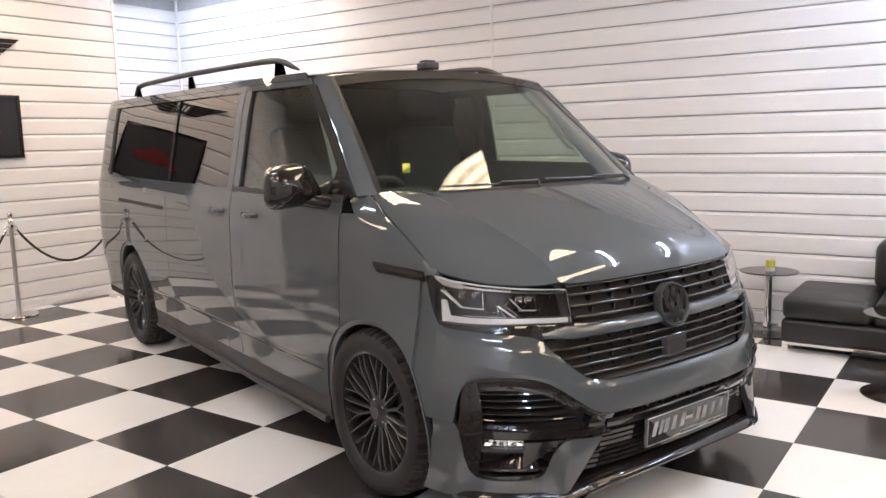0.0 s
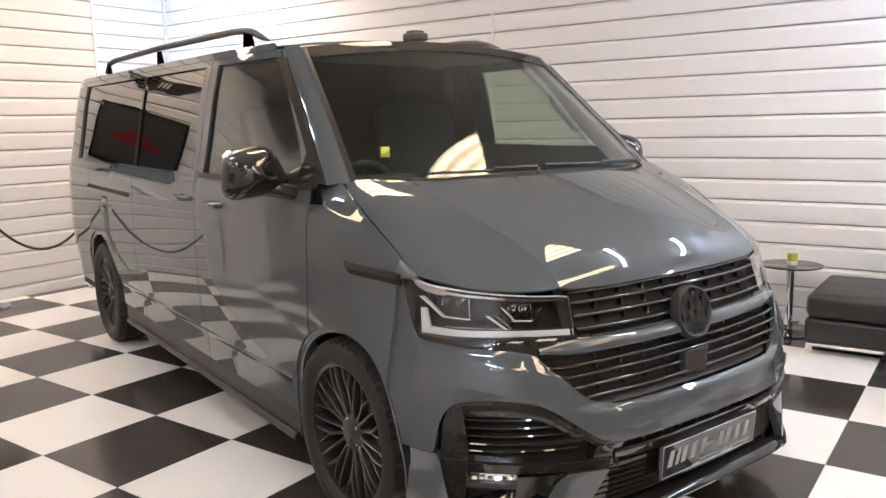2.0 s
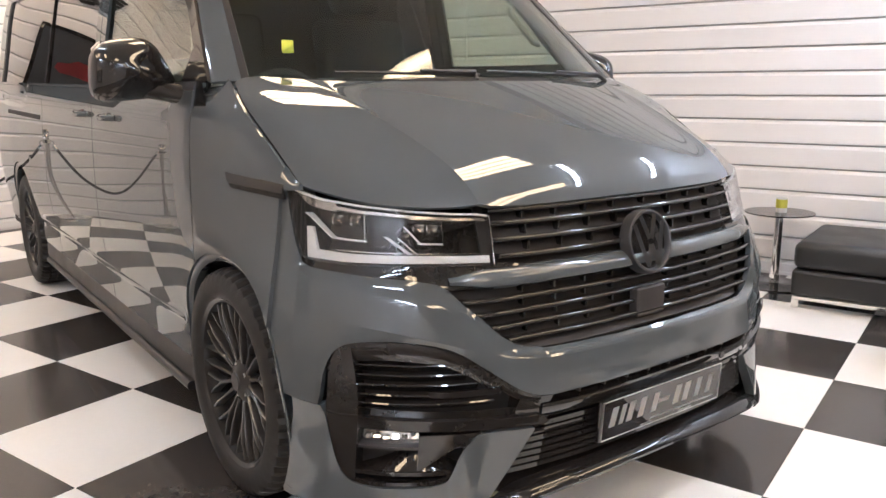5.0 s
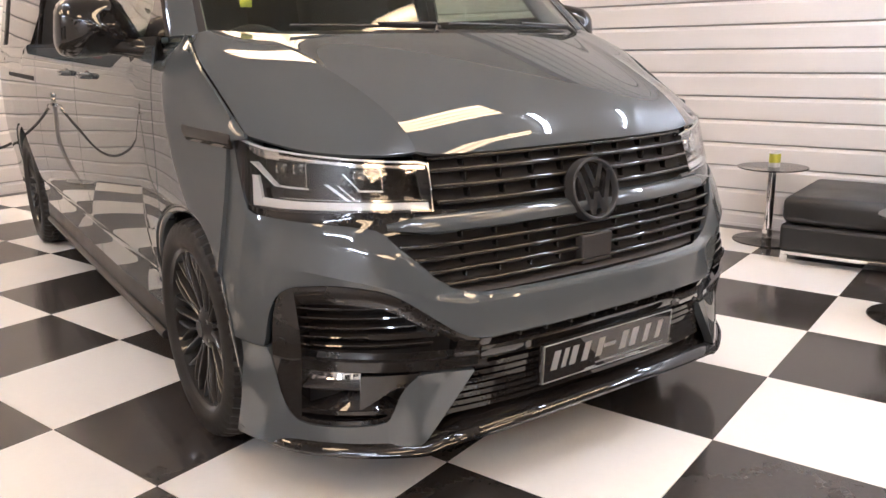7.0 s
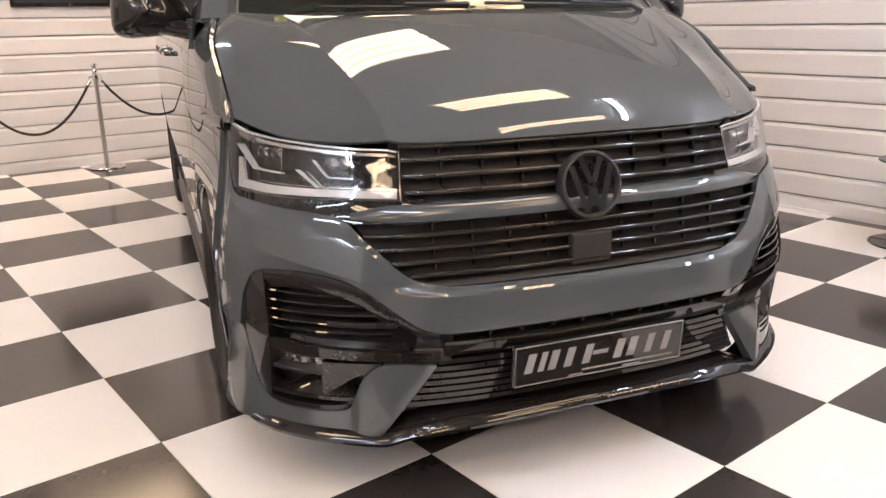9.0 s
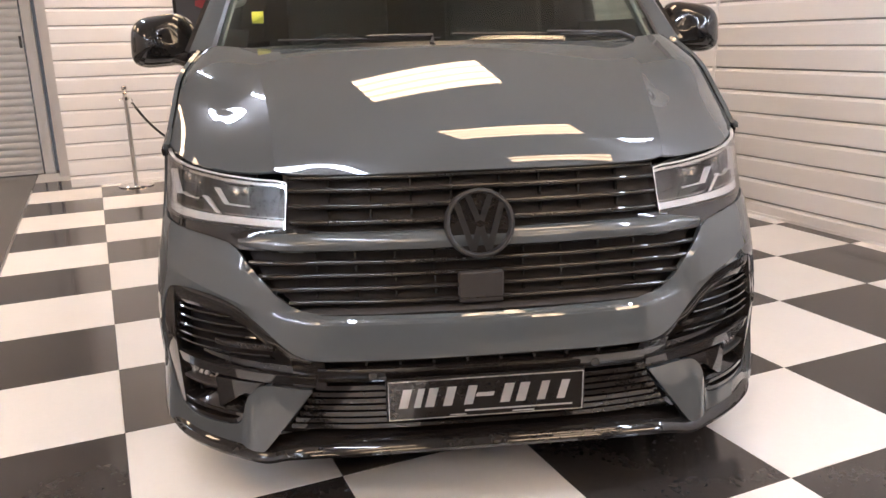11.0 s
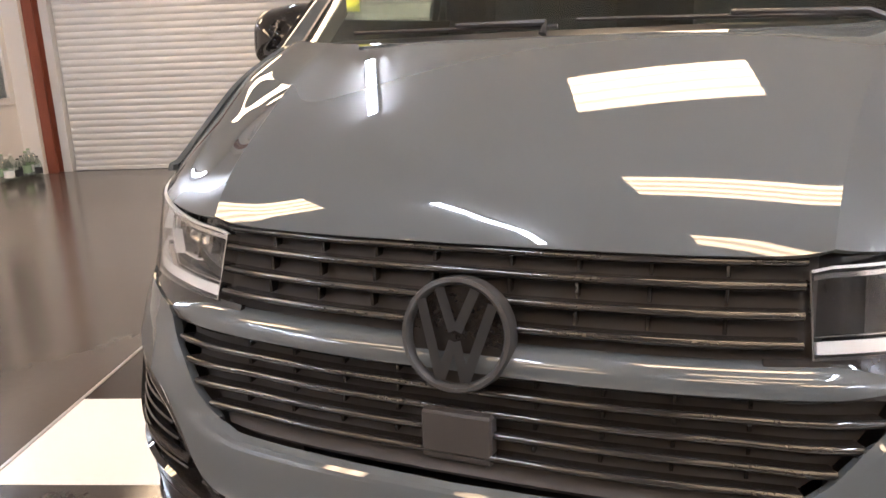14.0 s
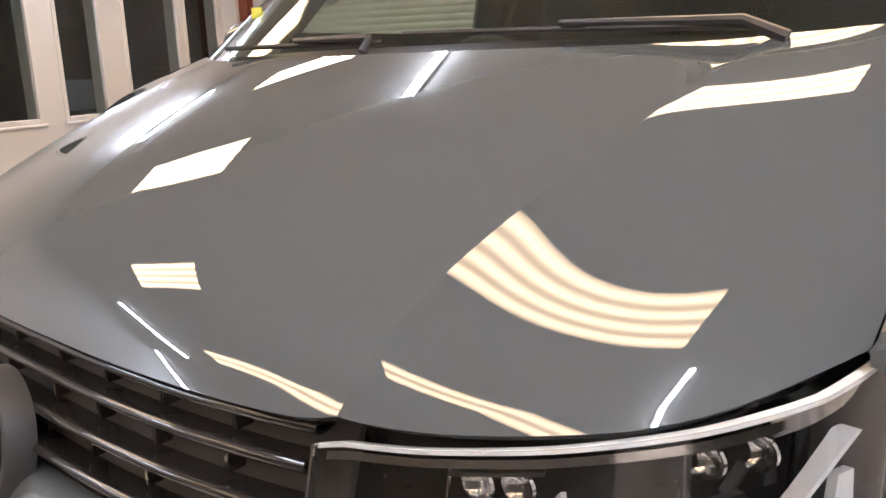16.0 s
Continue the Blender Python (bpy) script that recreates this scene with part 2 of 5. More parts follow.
def room(ob, x=0, y=0, z=0, rz=0):
    ob.matrix_basis = ROOM @ pose(x, y, z, 0, 0, rz)
    return ob


# ---- the room ----
BACK, PART, RIGHT, LEFT, FRONT, HIGH = 5.40, 4.33, 3.70, -4.95, -7.2, 3.30


def block(name, rows, material, label, category, bevel=0.0):
    return room(tagged(part(name, boxes(*rows, bevel=bevel), material, None), label, category, kind="structure"))


floor = block("floor", [(LEFT, RIGHT, FRONT, BACK + 0.3, -0.12, -0.012)], GROUT, "showroom floor slab under tiles and paint", "floor")
grey = obj("painted_floor", *sheet([[(LEFT, y, 0.0) for y in np.linspace(FRONT, BACK + 0.3, 12)], [(-1.203, y, 0.0) for y in np.linspace(FRONT, BACK + 0.3, 12)]], 0.011), VINYL, None)
room(tagged(grey, "glossy brown-grey painted concrete floor", "floor", kind="structure"))
strip = block("trim", [(-1.21, -1.196, FRONT, PART, 0.0005, 0.004)], STEEL, "thin metal edge strip beside the tiles", "trim")
ceiling = block("ceiling", [(LEFT - 0.2, RIGHT + 0.2, FRONT - 0.2, BACK + 0.4, HIGH, HIGH + 0.15)], CEIL, "pale mineral tile ceiling", "ceiling")
wall_right = block("wall_right", [(RIGHT + 0.016, RIGHT + 0.2, FRONT, BACK + 0.3, -0.1, HIGH)], BACKING, "wall behind white horizontal cladding boards", "wall")
wall_partition = block("wall_partition", [(-0.86, 2.13, PART + 0.016, BACK - 0.02, -0.1, HIGH)], BACKING, "boxed-out wall behind white cladding boards", "wall")
wall_alcove = block("wall_alcove", [(2.13, RIGHT + 0.1, BACK + 0.016, BACK + 0.2, -0.1, HIGH)], BACKING, "recessed wall behind white cladding boards", "wall")
wall_front = block("wall_front", [(LEFT - 0.2, RIGHT + 0.2, FRONT - 0.2, FRONT, -0.1, HIGH)], GREYWALL, "plain grey end wall", "wall")
wall_back = block("wall_back", [(-0.98, -0.84, BACK - 0.3, BACK + 0.3, -0.1, HIGH), (LEFT, -0.98, BACK + 0.02, BACK + 0.3, 2.75, HIGH)], WHITE, "white wall round the shutter opening", "wall")

# left wall with its window openings
WIN = [(1.7, 2.56), (2.80, 3.37), (3.64, 4.49), (4.55, 5.18)]
SILL, HEAD = 0.82, 2.25
rows = [(LEFT - 0.2, LEFT, FRONT, 1.7, -0.1, HIGH), (LEFT - 0.2, LEFT, 1.7, BACK + 0.3, -0.1, SILL), (LEFT - 0.2, LEFT, 1.7, BACK + 0.3, HEAD, HIGH)]
for (a, b), (c, d) in zip(WIN, WIN[1:] + [(BACK + 0.3, 0)]):
    rows.append((LEFT - 0.2, LEFT, b, c, SILL, HEAD))
wall_left = block("wall_left", rows, WHITE, "white office wall with dark windows", "wall")
for i, (a, b) in enumerate(WIN):
    w = empty(f"window_{i + 1}", Matrix(), "white-framed window into a dark office", "window")
    w["kind"] = "structure"
    room(w, LEFT, 0, 0)
    part("window_frame", boxes((-0.05, 0.012, a, a + 0.045, SILL, HEAD), (-0.05, 0.012, b - 0.045, b, SILL, HEAD), (-0.05, 0.012, a + 0.045, b - 0.045, HEAD - 0.045, HEAD), (-0.05, 0.012, a + 0.045, b - 0.045, SILL, SILL + 0.045), bevel=0.004), WHITE, w)
    part("window_sill", boxes((-0.02, 0.03, a - 0.02, b + 0.02, SILL - 0.03, SILL), bevel=0.006), WHITE, w)
    part("pane", boxes((-0.03, -0.024, a + 0.045, b - 0.045, SILL + 0.045, HEAD - 0.045)), PANE, w)
# the unlit room's shade is put into the wall colour
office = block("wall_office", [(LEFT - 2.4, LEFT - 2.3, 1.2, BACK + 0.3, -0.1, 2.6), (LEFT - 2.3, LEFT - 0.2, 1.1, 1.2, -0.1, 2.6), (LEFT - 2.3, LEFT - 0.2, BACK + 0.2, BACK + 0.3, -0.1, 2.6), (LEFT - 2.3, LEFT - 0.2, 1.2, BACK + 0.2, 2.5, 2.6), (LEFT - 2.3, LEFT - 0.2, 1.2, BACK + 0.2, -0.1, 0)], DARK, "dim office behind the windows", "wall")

# ---- roller shutter, steel column ----
S0, S1, SH = -4.50, -1.13, 2.75
shutter = room(empty("roller_shutter", Matrix(), "closed white ribbed steel roller shutter", "shutter"), 0, BACK + 0.05, 0)
N = int(SH / 0.076)


def slat_profile(z):
    return [(0.000, z), (-0.004, z + 0.006), (-0.011, z + 0.020), (-0.013, z + 0.036), (-0.011, z + 0.052), (-0.004, z + 0.066), (0.000, z + 0.072), (0.006, z + 0.075)]


first = None
for i in range(N):
    if first is None:
        P = [[(x, y, z) for y, z in slat_profile(0)] for x in np.linspace(S0 + 0.02, S1 - 0.02, 3)]
        first = obj("slat", *sheet(P, 0.002), SHUTTER, shutter)
        o = first
    else:
        o = new("slat", first.data)
        o.parent = shutter
    o.location = (0, 0, 0.045 + i * 0.0745)
part("bottom_rail", boxes((S0 + 0.02, S1 - 0.02, -0.03, 0.012, 0.004, 0.046), bevel=0.004), SHUTTER, shutter)
for x in (S0 - 0.10, S1):
    part("guide_rail", boxes((x, x + 0.10, -0.07, -0.028, 0.0, SH), (x, x + 0.10, 0.014, 0.05, 0, SH), (x, x + 0.02, -0.028, 0.014, 0, SH), (x + 0.08, x + 0.10, -0.028, 0.014, 0, SH), bevel=0.003), SHUTTER, shutter)
part("latch", boxes((S1 - 0.055, S1 - 0.03, -0.05, -0.03, 1.30, 1.42), bevel=0.004), PLASTIC, shutter)
column = room(empty("steel_column", Matrix(), "red-oxide painted steel column beside the shutter", "column"), -4.66, BACK - 0.10, 0)
part("flange", boxes((-0.075, 0.04, -0.012, 0.0, 0, HIGH), bevel=0.002), RUST, column)
part("flange", boxes((-0.075, 0.04, 0.11, 0.122, 0, HIGH), bevel=0.002), RUST, column)
part("web", boxes((-0.022, -0.012, 0.0, 0.11, 0, HIGH)), RUST, column)
pier = block("trim_pier", [(LEFT, -4.745, BACK - 0.16, BACK + 0.3, 0, HIGH)], WHITE, "white boxed pier beside the column", "wall")

# ---- things on the boxed-out wall ----
art = room(empty("framed_picture", Matrix(), "black-framed dark picture of a red car shape", "picture"), 0.66, PART - 0.004, 1.71)
part("picture_frame", boxes((-0.42, 0.42, -0.03, 0, 0.255, 0.285), (-0.42, 0.42, -0.03, 0, -0.285, -0.255), (-0.42, -0.39, -0.03, 0, -0.255, 0.255), (0.39, 0.42, -0.03, 0, -0.255, 0.255), bevel=0.003), GLOSS, art)
part("picture_print", boxes((-0.39, 0.39, -0.014, -0.004, -0.255, 0.255)), INK, art)
bm = bmesh.new()
prof = [(-0.27, -0.05), (-0.26, 0.01), (-0.15, 0.04), (-0.06, 0.10), (0.08, 0.105), (0.17, 0.045), (0.27, 0.02), (0.29, -0.04), (0.22, -0.075), (0.12, -0.06), (-0.12, -0.06), (-0.2, -0.08)]
f = bm.faces.new([bm.verts.new((x * 0.8, -0.0155, z * 0.8 - 0.02)) for x, z in prof])
bmesh.ops.solidify(bm, geom=[f], thickness=0.001)
part("red_shape", bm, REDART, art, "red car-like blot of the print")
wing = room(empty("wall_emblem", Matrix(), "dark metal winged emblem mounted on cladding", "emblem"), 0.66, PART - 0.004, 2.40)
for sgn in (-1, 1):
    for i in range(5):
        L = 0.47 - 0.055 * i
        z = 0.10 - 0.045 * i
        bm = bmesh.new()
        f = bm.faces.new([bm.verts.new((sgn * x, -0.02 + 0.002 * i, zz)) for x, zz in ((0.07, z), (L, z), (L - 0.045, z - 0.04), (0.07, z - 0.042))])
        bmesh.ops.solidify(bm, geom=[f], thickness=0.016)
        part("feather", bm, BADGE, wing)
part("centre_disc", boxes((-0.09, 0.09, -0.034, -0.004, -0.10, 0.09), bevel=0.012, seg=2), BADGE, wing)
for x0, x1, z0 in ((-0.055, -0.03, 0.0), (-0.01, 0.012, 0.0), (0.03, 0.055, 0.0)):
    part("raised_bar", boxes((x0, x1, -0.038, -0.034, z0 - 0.05, z0 + 0.045)), PALE, wing)


def rope_post():
    e = empty("barrier_post", Matrix(), "polished steel barrier post with round base", "post", "rope barrier posts")
    obj("base", *lathe([(0, 0), (0.155, 0), (0.16, 0.006), (0.155, 0.016), (0.10, 0.026), (0.03, 0.034), (0, 0.034)], 40), CHROME, e)
    obj("pole", *lathe([(0, 0.034), (0.019, 0.034), (0.019, 0.86), (0, 0.86)], 20), STEEL, e)
    obj("collar", *lathe([(0.019, 0.80), (0.03, 0.805), (0.03, 0.835), (0.019, 0.84)], 20), CHROME, e)
    obj("finial", *lathe([(0, 0.86), (0.022, 0.86), (0.024, 0.872), (0.014, 0.885), (0.022, 0.898), (0.029, 0.918), (0.022, 0.938), (0, 0.948)], 20), CHROME, e)
    for sx in (-1, 1):
        obj("hook", *tube([(sx * 0.028, 0, 0.82), (sx * 0.045, 0, 0.822), (sx * 0.055, 0, 0.81), (sx * 0.055, 0, 0.795)], 0.005), CHROME, e)
    return e


posts = [-0.29, 0.79, 1.87]
p0 = room(rope_post(), posts[0], 4.10)
for x in posts[1:]:
    copy_thing(p0, ROOM @ pose(x, 4.10, 0))
for x0, x1, sag in ((posts[0], posts[1], 0.42), (posts[1], posts[2], 0.335)):
    L = x1 - x0 - 0.11
    e = room(empty("barrier_rope", Matrix(), "black braided barrier rope hung between posts", "rope", "barrier ropes"), x0 + 0.055, 4.10)
    pts = [(L * u, 0, 0.775 - sag * (1 - (2 * u - 1) ** 2)) for u in np.linspace(0, 1, 28)]
    obj("cord", *tube(pts, 0.0115, 8), ROPE, e)
    for a, b in ((pts[0], pts[1]), (pts[-1], pts[-2])):
        d = (Vector(b) - Vector(a)).normalized()
        obj("end_cap", *tube([Vector(a) - d * 0.012, Vector(a) + d * 0.035], 0.0145, 10), CHROME, e)

# ---- seating ----
sofa = room(empty("leather_sofa", Matrix(), "black leather sofa with open end on chrome rail", "sofa"), 2.88, -1.98, 0)


def cushion(x0, x1, y0, y1, z0, z1, r=0.05, puff=0.015):
    bm = bmesh.new()
    box(bm, x0, x1, y0, y1, z0, z1, bevel=r, seg=4)
    for v in bm.verts:
        u, w = (v.co.x - x0) / (x1 - x0) * 2 - 1, (v.co.y - y0) / (y1 - y0) * 2 - 1
        if v.co.z > (z0 + z1) / 2:
            v.co.z += puff * (1 - u * u * 0.8) * (1 - w * w * 0.8) - 0.004 * noise.noise(v.co * 7)
    return bm


part("base", boxes((0.0, 0.74, -2.2, 0.0, 0.075, 0.225), bevel=0.02, seg=2), LEATHER, sofa)
for y0, y1 in ((-0.545, 0.0), (-1.37, -0.55), (-2.2, -1.375)):
    part("seat_cushion", cushion(-0.005, 0.745, y0, y1, 0.227, 0.385), LEATHER, sofa, "", True)
for y0, y1 in ((-1.37, -0.50), (-2.2, -1.375)):
    part("back_cushion", cushion(0.42, 0.72, y0, y1, 0.39, 0.735, 0.07, 0.01), LEATHER, sofa, "", True)
part("chrome_rail", boxes((0.005, 0.735, -2.19, -0.01, 0.052, 0.073), bevel=0.003), CHROME, sofa)
for y in (-0.03, -1.1, -2.17):
    for x in (0.02, 0.70):
        part("leg", boxes((x - 0.012, x + 0.012, y - 0.02, y + 0.02, 0, 0.052), bevel=0.002), CHROME, sofa)


def side_table(top):
    e = empty("side_table", Matrix(), "round smoked-glass side table with chrome stem", "table", "side tables")
    obj("tabletop", *lathe([(0, 0.463), (top, 0.463), (top + 0.003, 0.467), (top, 0.471), (0, 0.471)], 48), TABLETOP, e)
    obj("stem", *lathe([(0.026, 0.018), (0.026, 0.455), (0, 0.455)], 24), CHROME, e)
    obj("collar", *lathe([(0.026, 0.018), (0.031, 0.02), (0.031, 0.075), (0.026, 0.078)], 24), CHROME, e)
    obj("mount", *lathe([(0, 0.455), (0.06, 0.455), (0.06, 0.462), (0, 0.462)], 24), STEEL, e)
    obj("base", *lathe([(0, 0), (top, 0), (top + 0.003, 0.004), (top, 0.009), (0.04, 0.012), (0.026, 0.018), (0, 0.018)], 48), GLOSS, e)
    return e


t1 = room(side_table(0.205), 3.38, -1.785)
copy_thing(t1, ROOM @ pose(2.24, -2.76, 0))
pot = room(empty("candle_pot", Matrix(), "small candle tin with yellow-green label", "candle"), 3.37, -1.795, 0.4712)
obj("tin", *lathe([(0, 0), (0.031, 0), (0.033, 0.004), (0.033, 0.030), (0.0335, 0.030)], 28), PALE, pot)
obj("label", *lathe([(0.0335, 0.028), (0.0338, 0.028), (0.0338, 0.082), (0.0335, 0.082)], 28), LIME, pot)
obj("wax", *lathe([(0.0335, 0.082), (0.034, 0.088), (0.030, 0.088), (0.030, 0.078), (0, 0.078)], 28), PALE, pot)


# ---- by the office wall ----
def bottle(r, h, mat, cap):
    e = empty("water_bottle", Matrix(), "clear plastic bottle standing on the floor", "bottle", "floor bottles")
    obj("body", *lathe([(0, 0), (r * 0.9, 0), (r, 0.01), (r, h * 0.62), (r * 0.85, h * 0.72), (r * 0.35, h * 0.9), (r * 0.35, h * 0.95), (0, h * 0.95)], 18), mat, e)
    obj("label", *lathe([(r + 0.0005, h * 0.25), (r + 0.001, h * 0.25), (r + 0.001, h * 0.5), (r + 0.0005, h * 0.5)], 18), cap, e)
    obj("cap", *lathe([(0, h), (r * 0.4, h), (r * 0.42, h * 0.95), (0, h * 0.95)], 14), cap, e)
    return e


rnd = random.Random(4)
kinds = [bottle(0.045, 0.31, CLEAR, GREENP), bottle(0.05, 0.29, CLEAR, PALE), bottle(0.04, 0.25, CLEAR, INK)]
spots = [(-4.83, 5.12), (-4.72, 5.02), (-4.84, 4.98), (-4.72, 4.88), (-4.85, 4.82), (-4.73, 4.74), (-4.85, 4.66), (-4.74, 4.58), (-4.62, 4.92)]
for i, (x, y) in enumerate(spots):
    k = kinds[i % 3]
    if i < 3:
        room(k, x, y)
    else:
        copy_thing(k, ROOM @ pose(x, y, 0, 0, 0, rnd.uniform(0, 360)))
coat = room(empty("hanging_jacket", Matrix(), "blue-grey jacket hung inside the office", "jacket"), LEFT - 1.1, 2.55, 1.1)
part("jacket_body", cushion(-0.08, 0.08, -0.24, 0.24, 0.0, 0.62, 0.06, 0.03), BLUEP, coat, "", True)
part("sleeve", cushion(-0.06, 0.06, 0.25, 0.36, 0.05, 0.6, 0.05, 0.02), BLUEP, coat, "", True)
part("stand", boxes((-0.015, 0.015, -0.015, 0.015, -1.1, 0.0), (-0.2, 0.2, -0.2, 0.2, -1.1, -1.07), bevel=0.004), PLASTIC, coat)
desk = room(empty("office_desk", Matrix(), "dark desk with monitor inside the office", "desk"), LEFT - 1.0, 4.1, 0)
part("desktop", boxes((-0.4, 0.4, -0.8, 0.8, 0.71, 0.74), bevel=0.004), INK, desk)
for x in (-0.36, 0.36):
    for y in (-0.75, 0.75):
        part("leg", boxes((x - 0.025, x + 0.025, y - 0.025, y + 0.025, 0, 0.71)), PLASTIC, desk)
mon = room(empty("monitor", Matrix(), "dark computer monitor on the office desk", "monitor"), LEFT - 1.0, 3.95, 0.7402)
part("screen", boxes((-0.02, 0.015, -0.28, 0.28, 0.12, 0.45), bevel=0.006), BLUEP, mon)
part("stand", boxes((-0.08, 0.08, -0.1, 0.1, 0, 0.012), (-0.02, 0.0, -0.025, 0.025, 0.012, 0.13), bevel=0.003), PLASTIC, mon)


# ---- ceiling lights ----
def troffer(L, W):
    e = empty("troffer_light", Matrix(), "recessed louvred ceiling light with warm tubes, some added as fill", "ceiling light", "troffer lights")
    part("frame", boxes((-L / 2, L / 2, -W / 2, -W / 2 + 0.02, -0.012, -0.001), (-L / 2, L / 2, W / 2 - 0.02, W / 2, -0.012, -0.001), (-L / 2, -L / 2 + 0.02, -W / 2 + 0.02, W / 2 - 0.02, -0.012, -0.001), (L / 2 - 0.02, L / 2, -W / 2 + 0.02, W / 2 - 0.02, -0.012, -0.001), bevel=0.002), SHUTTER, e)
    part("reflector", boxes((-L / 2 + 0.02, L / 2 - 0.02, -W / 2 + 0.02, W / 2 - 0.02, -0.004, -0.001)), REFL, e)
    part("diffuser", boxes((-L / 2 + 0.025, L / 2 - 0.025, -W / 2 + 0.025, W / 2 - 0.025, -0.010, -0.0045)), WARM, e)
    return e


def tube_light(L):
    e = empty("tube_light", Matrix(), "slim cool-white tube light under the ceiling, some added as fill", "ceiling light", "tube lights")
    part("batten", boxes((-L / 2, L / 2, -0.05, 0.05, -0.03, -0.001), bevel=0.003), SHUTTER, e)
    for y in (-0.022, 0.022):
        obj("tube", *tube([(-L / 2 + 0.03, y, -0.047), (L / 2 - 0.03, y, -0.049)], 0.013, 10), COOL, e)
    for s in (-1, 1):
        part("end_cap", boxes((s * L / 2 - 0.03 * (s > 0), s * L / 2 + 0.03 * (s < 0), -0.046, 0.046, -0.062, -0.03), bevel=0.003), SHUTTER, e)
    return e


# from (2.6, 3.2) on: unseen lamps, added to brighten back walls and front end
LAMPS_AND_FILL = [(1.12, 0.13), (1.12, -1.88), (-2.9, 0.40), (-2.65, -1.86), (-2.7, 2.5), (1.13, 2.2), (2.6, 3.2), (0.4, 3.55), (-2.9, 3.9), (-3.6, -5.9), (2.4, -5.9), (-1.6, -6.2), (0.6, -6.2)]
SLIM = [(1.14, -3.56), (-2.45, -3.65), (-1.1, -4.35), (1.2, -4.9)]
for width, spots in ((0.6, LAMPS_AND_FILL), (0.32, SLIM)):
    tr = troffer(1.2, width)
    tr.matrix_basis = ROOM @ pose(*spots[0], HIGH)
    for x, y in spots[1:]:
        copy_thing(tr, ROOM @ pose(x, y, HIGH))
# (2.9, 4.2) and the last two are unseen tubes, added to light alcove and room
TUBES_AND_FILL = [(-0.85, -3.05, 96), (-3.95, -3.2, 111), (-0.95, 1.35, 94), (-4.65, 2.6, 90), (1.95, -3.1, 90), (2.9, 4.2, 90), (3.35, -3.4, 90), (-4.65, -4.6, 90), (3.35, -6.0, 90)]
tb = tube_light(1.5)
for i, (x, y, r) in enumerate(TUBES_AND_FILL):
    m = ROOM @ pose(x, y, HIGH, 0, 0, r)
    if i == 0:
        tb.matrix_basis = m
    else:
        copy_thing(tb, m)


def knot(name, parent, label=""):
    """An empty that holds the pieces of a part."""
    e = new(name)
    e.empty_display_size = 0.05
    e.parent = parent
    if label:
        e["label"] = label
    return e


# ---- the van: nose towards smaller y, front axle at y = 0 ----
van = empty("van", pose(0, 0, 0), "gloss grey lowered panel van with black trim", "van")
WB, FA, AXLE, TYRE = 3.4, 0.035, 0.357, 0.357   # rear and front axle along y
WIDE = [(0.15, 0.925), (0.32, 0.940), (0.45, 0.948), (0.62, 0.953), (0.90, 0.951), (1.08, 0.945), (1.17, 0.934), (1.24, 0.920), (1.50, 0.868), (1.77, 0.806), (1.83, 0.784)]
WIDTH = spline(WIDE)


def half(y, z):
    """Half width of the body at a height."""
    w = WIDTH(z)
    k = min(max((0.45 - y) / 0.75, 0), 1.3)
    t = min(max((z - 0.42) / 0.60, 0), 1)
    w -= (0.073 * t * t * (3 - 2 * t) - 0.016) * k ** 1.6
    q = min(max(1.3 - y, 0), 1.2)      # the front doors bow towards the nose
    w += 0.006 - (q * q / 86 if q < 0.8 else 0.00744 + 0.0186 * (q - 0.8) - 0.02325 * (q - 0.8) ** 2)
    if z < 0.8:      # the flank tucks in below its widest line
        b = min(max((y + 0.1) / 0.5, 0), 1)
        w -= 0.25 * (0.8 - max(z, 0.46)) ** 2 * b * b * (3 - 2 * b)
    if z > 1.24 and y < 1.6:      # the cab narrows towards the top of the windscreen
        t = min((1.6 - y) / 0.9, 1.25)
        w -= 0.056 * min((z - 1.24) / 0.56, 1) * t * t
    if y > 3.6:
        w -= 0.012 * (y - 3.6)
    if y > 4.2:
        t = min((y - 4.2) / 0.2, 1)
        w -= 0.16 * (1 - math.sqrt(max(1 - t * t, 0)))
    return w


NOSE = [(0.15, -0.80), (0.24, -0.805), (0.30, -0.818), (0.44, -0.845), (0.482, -0.858), (0.50, -0.856), (0.572, -0.843), (0.586, -0.833), (0.60, -0.80), (0.70, -0.772), (0.765, -0.768), (0.80, -0.752), (0.90, -0.716), (0.945, -0.700), (1.0, -0.685)]
NOSE_OUT = [(0.15, -0.80), (0.30, -0.817), (0.44, -0.833), (0.482, -0.840), (0.50, -0.838), (0.56, -0.822), (0.61, -0.811), (0.66, -0.799), (0.70, -0.789), (0.74, -0.779), (0.77, -0.770)] + [r for r in NOSE if r[0] > 0.78]
YS = -0.28
ARCH = 0.412   # radius of the wheel arches


def bend(z):
    """How square the nose is in plan at a height."""
    w = min(max((z - 0.60) / 0.20, 0), 1)
    return 3.1 - 0.3 * w * w * (3 - 2 * w)


def prow(s, z):
    """The nose's profile: its ledge under the grille fades towards the corners."""
    w = min(max((abs(s) - 0.17) / 0.15, 0), 1)
    w = w * w * (3 - 2 * w)
    return lerp(NOSE, z) * (1 - w) + lerp(NOSE_OUT, z) * w


def lean(y, z):
    """Carries the flank's inward slope over the join into the nose."""
    return (half(YS + 0.004, z) - half(YS, z)) / 0.004 * 0.1 * (math.exp((y - YS) / 0.1) - 1) * math.exp((y - YS) / 0.35)


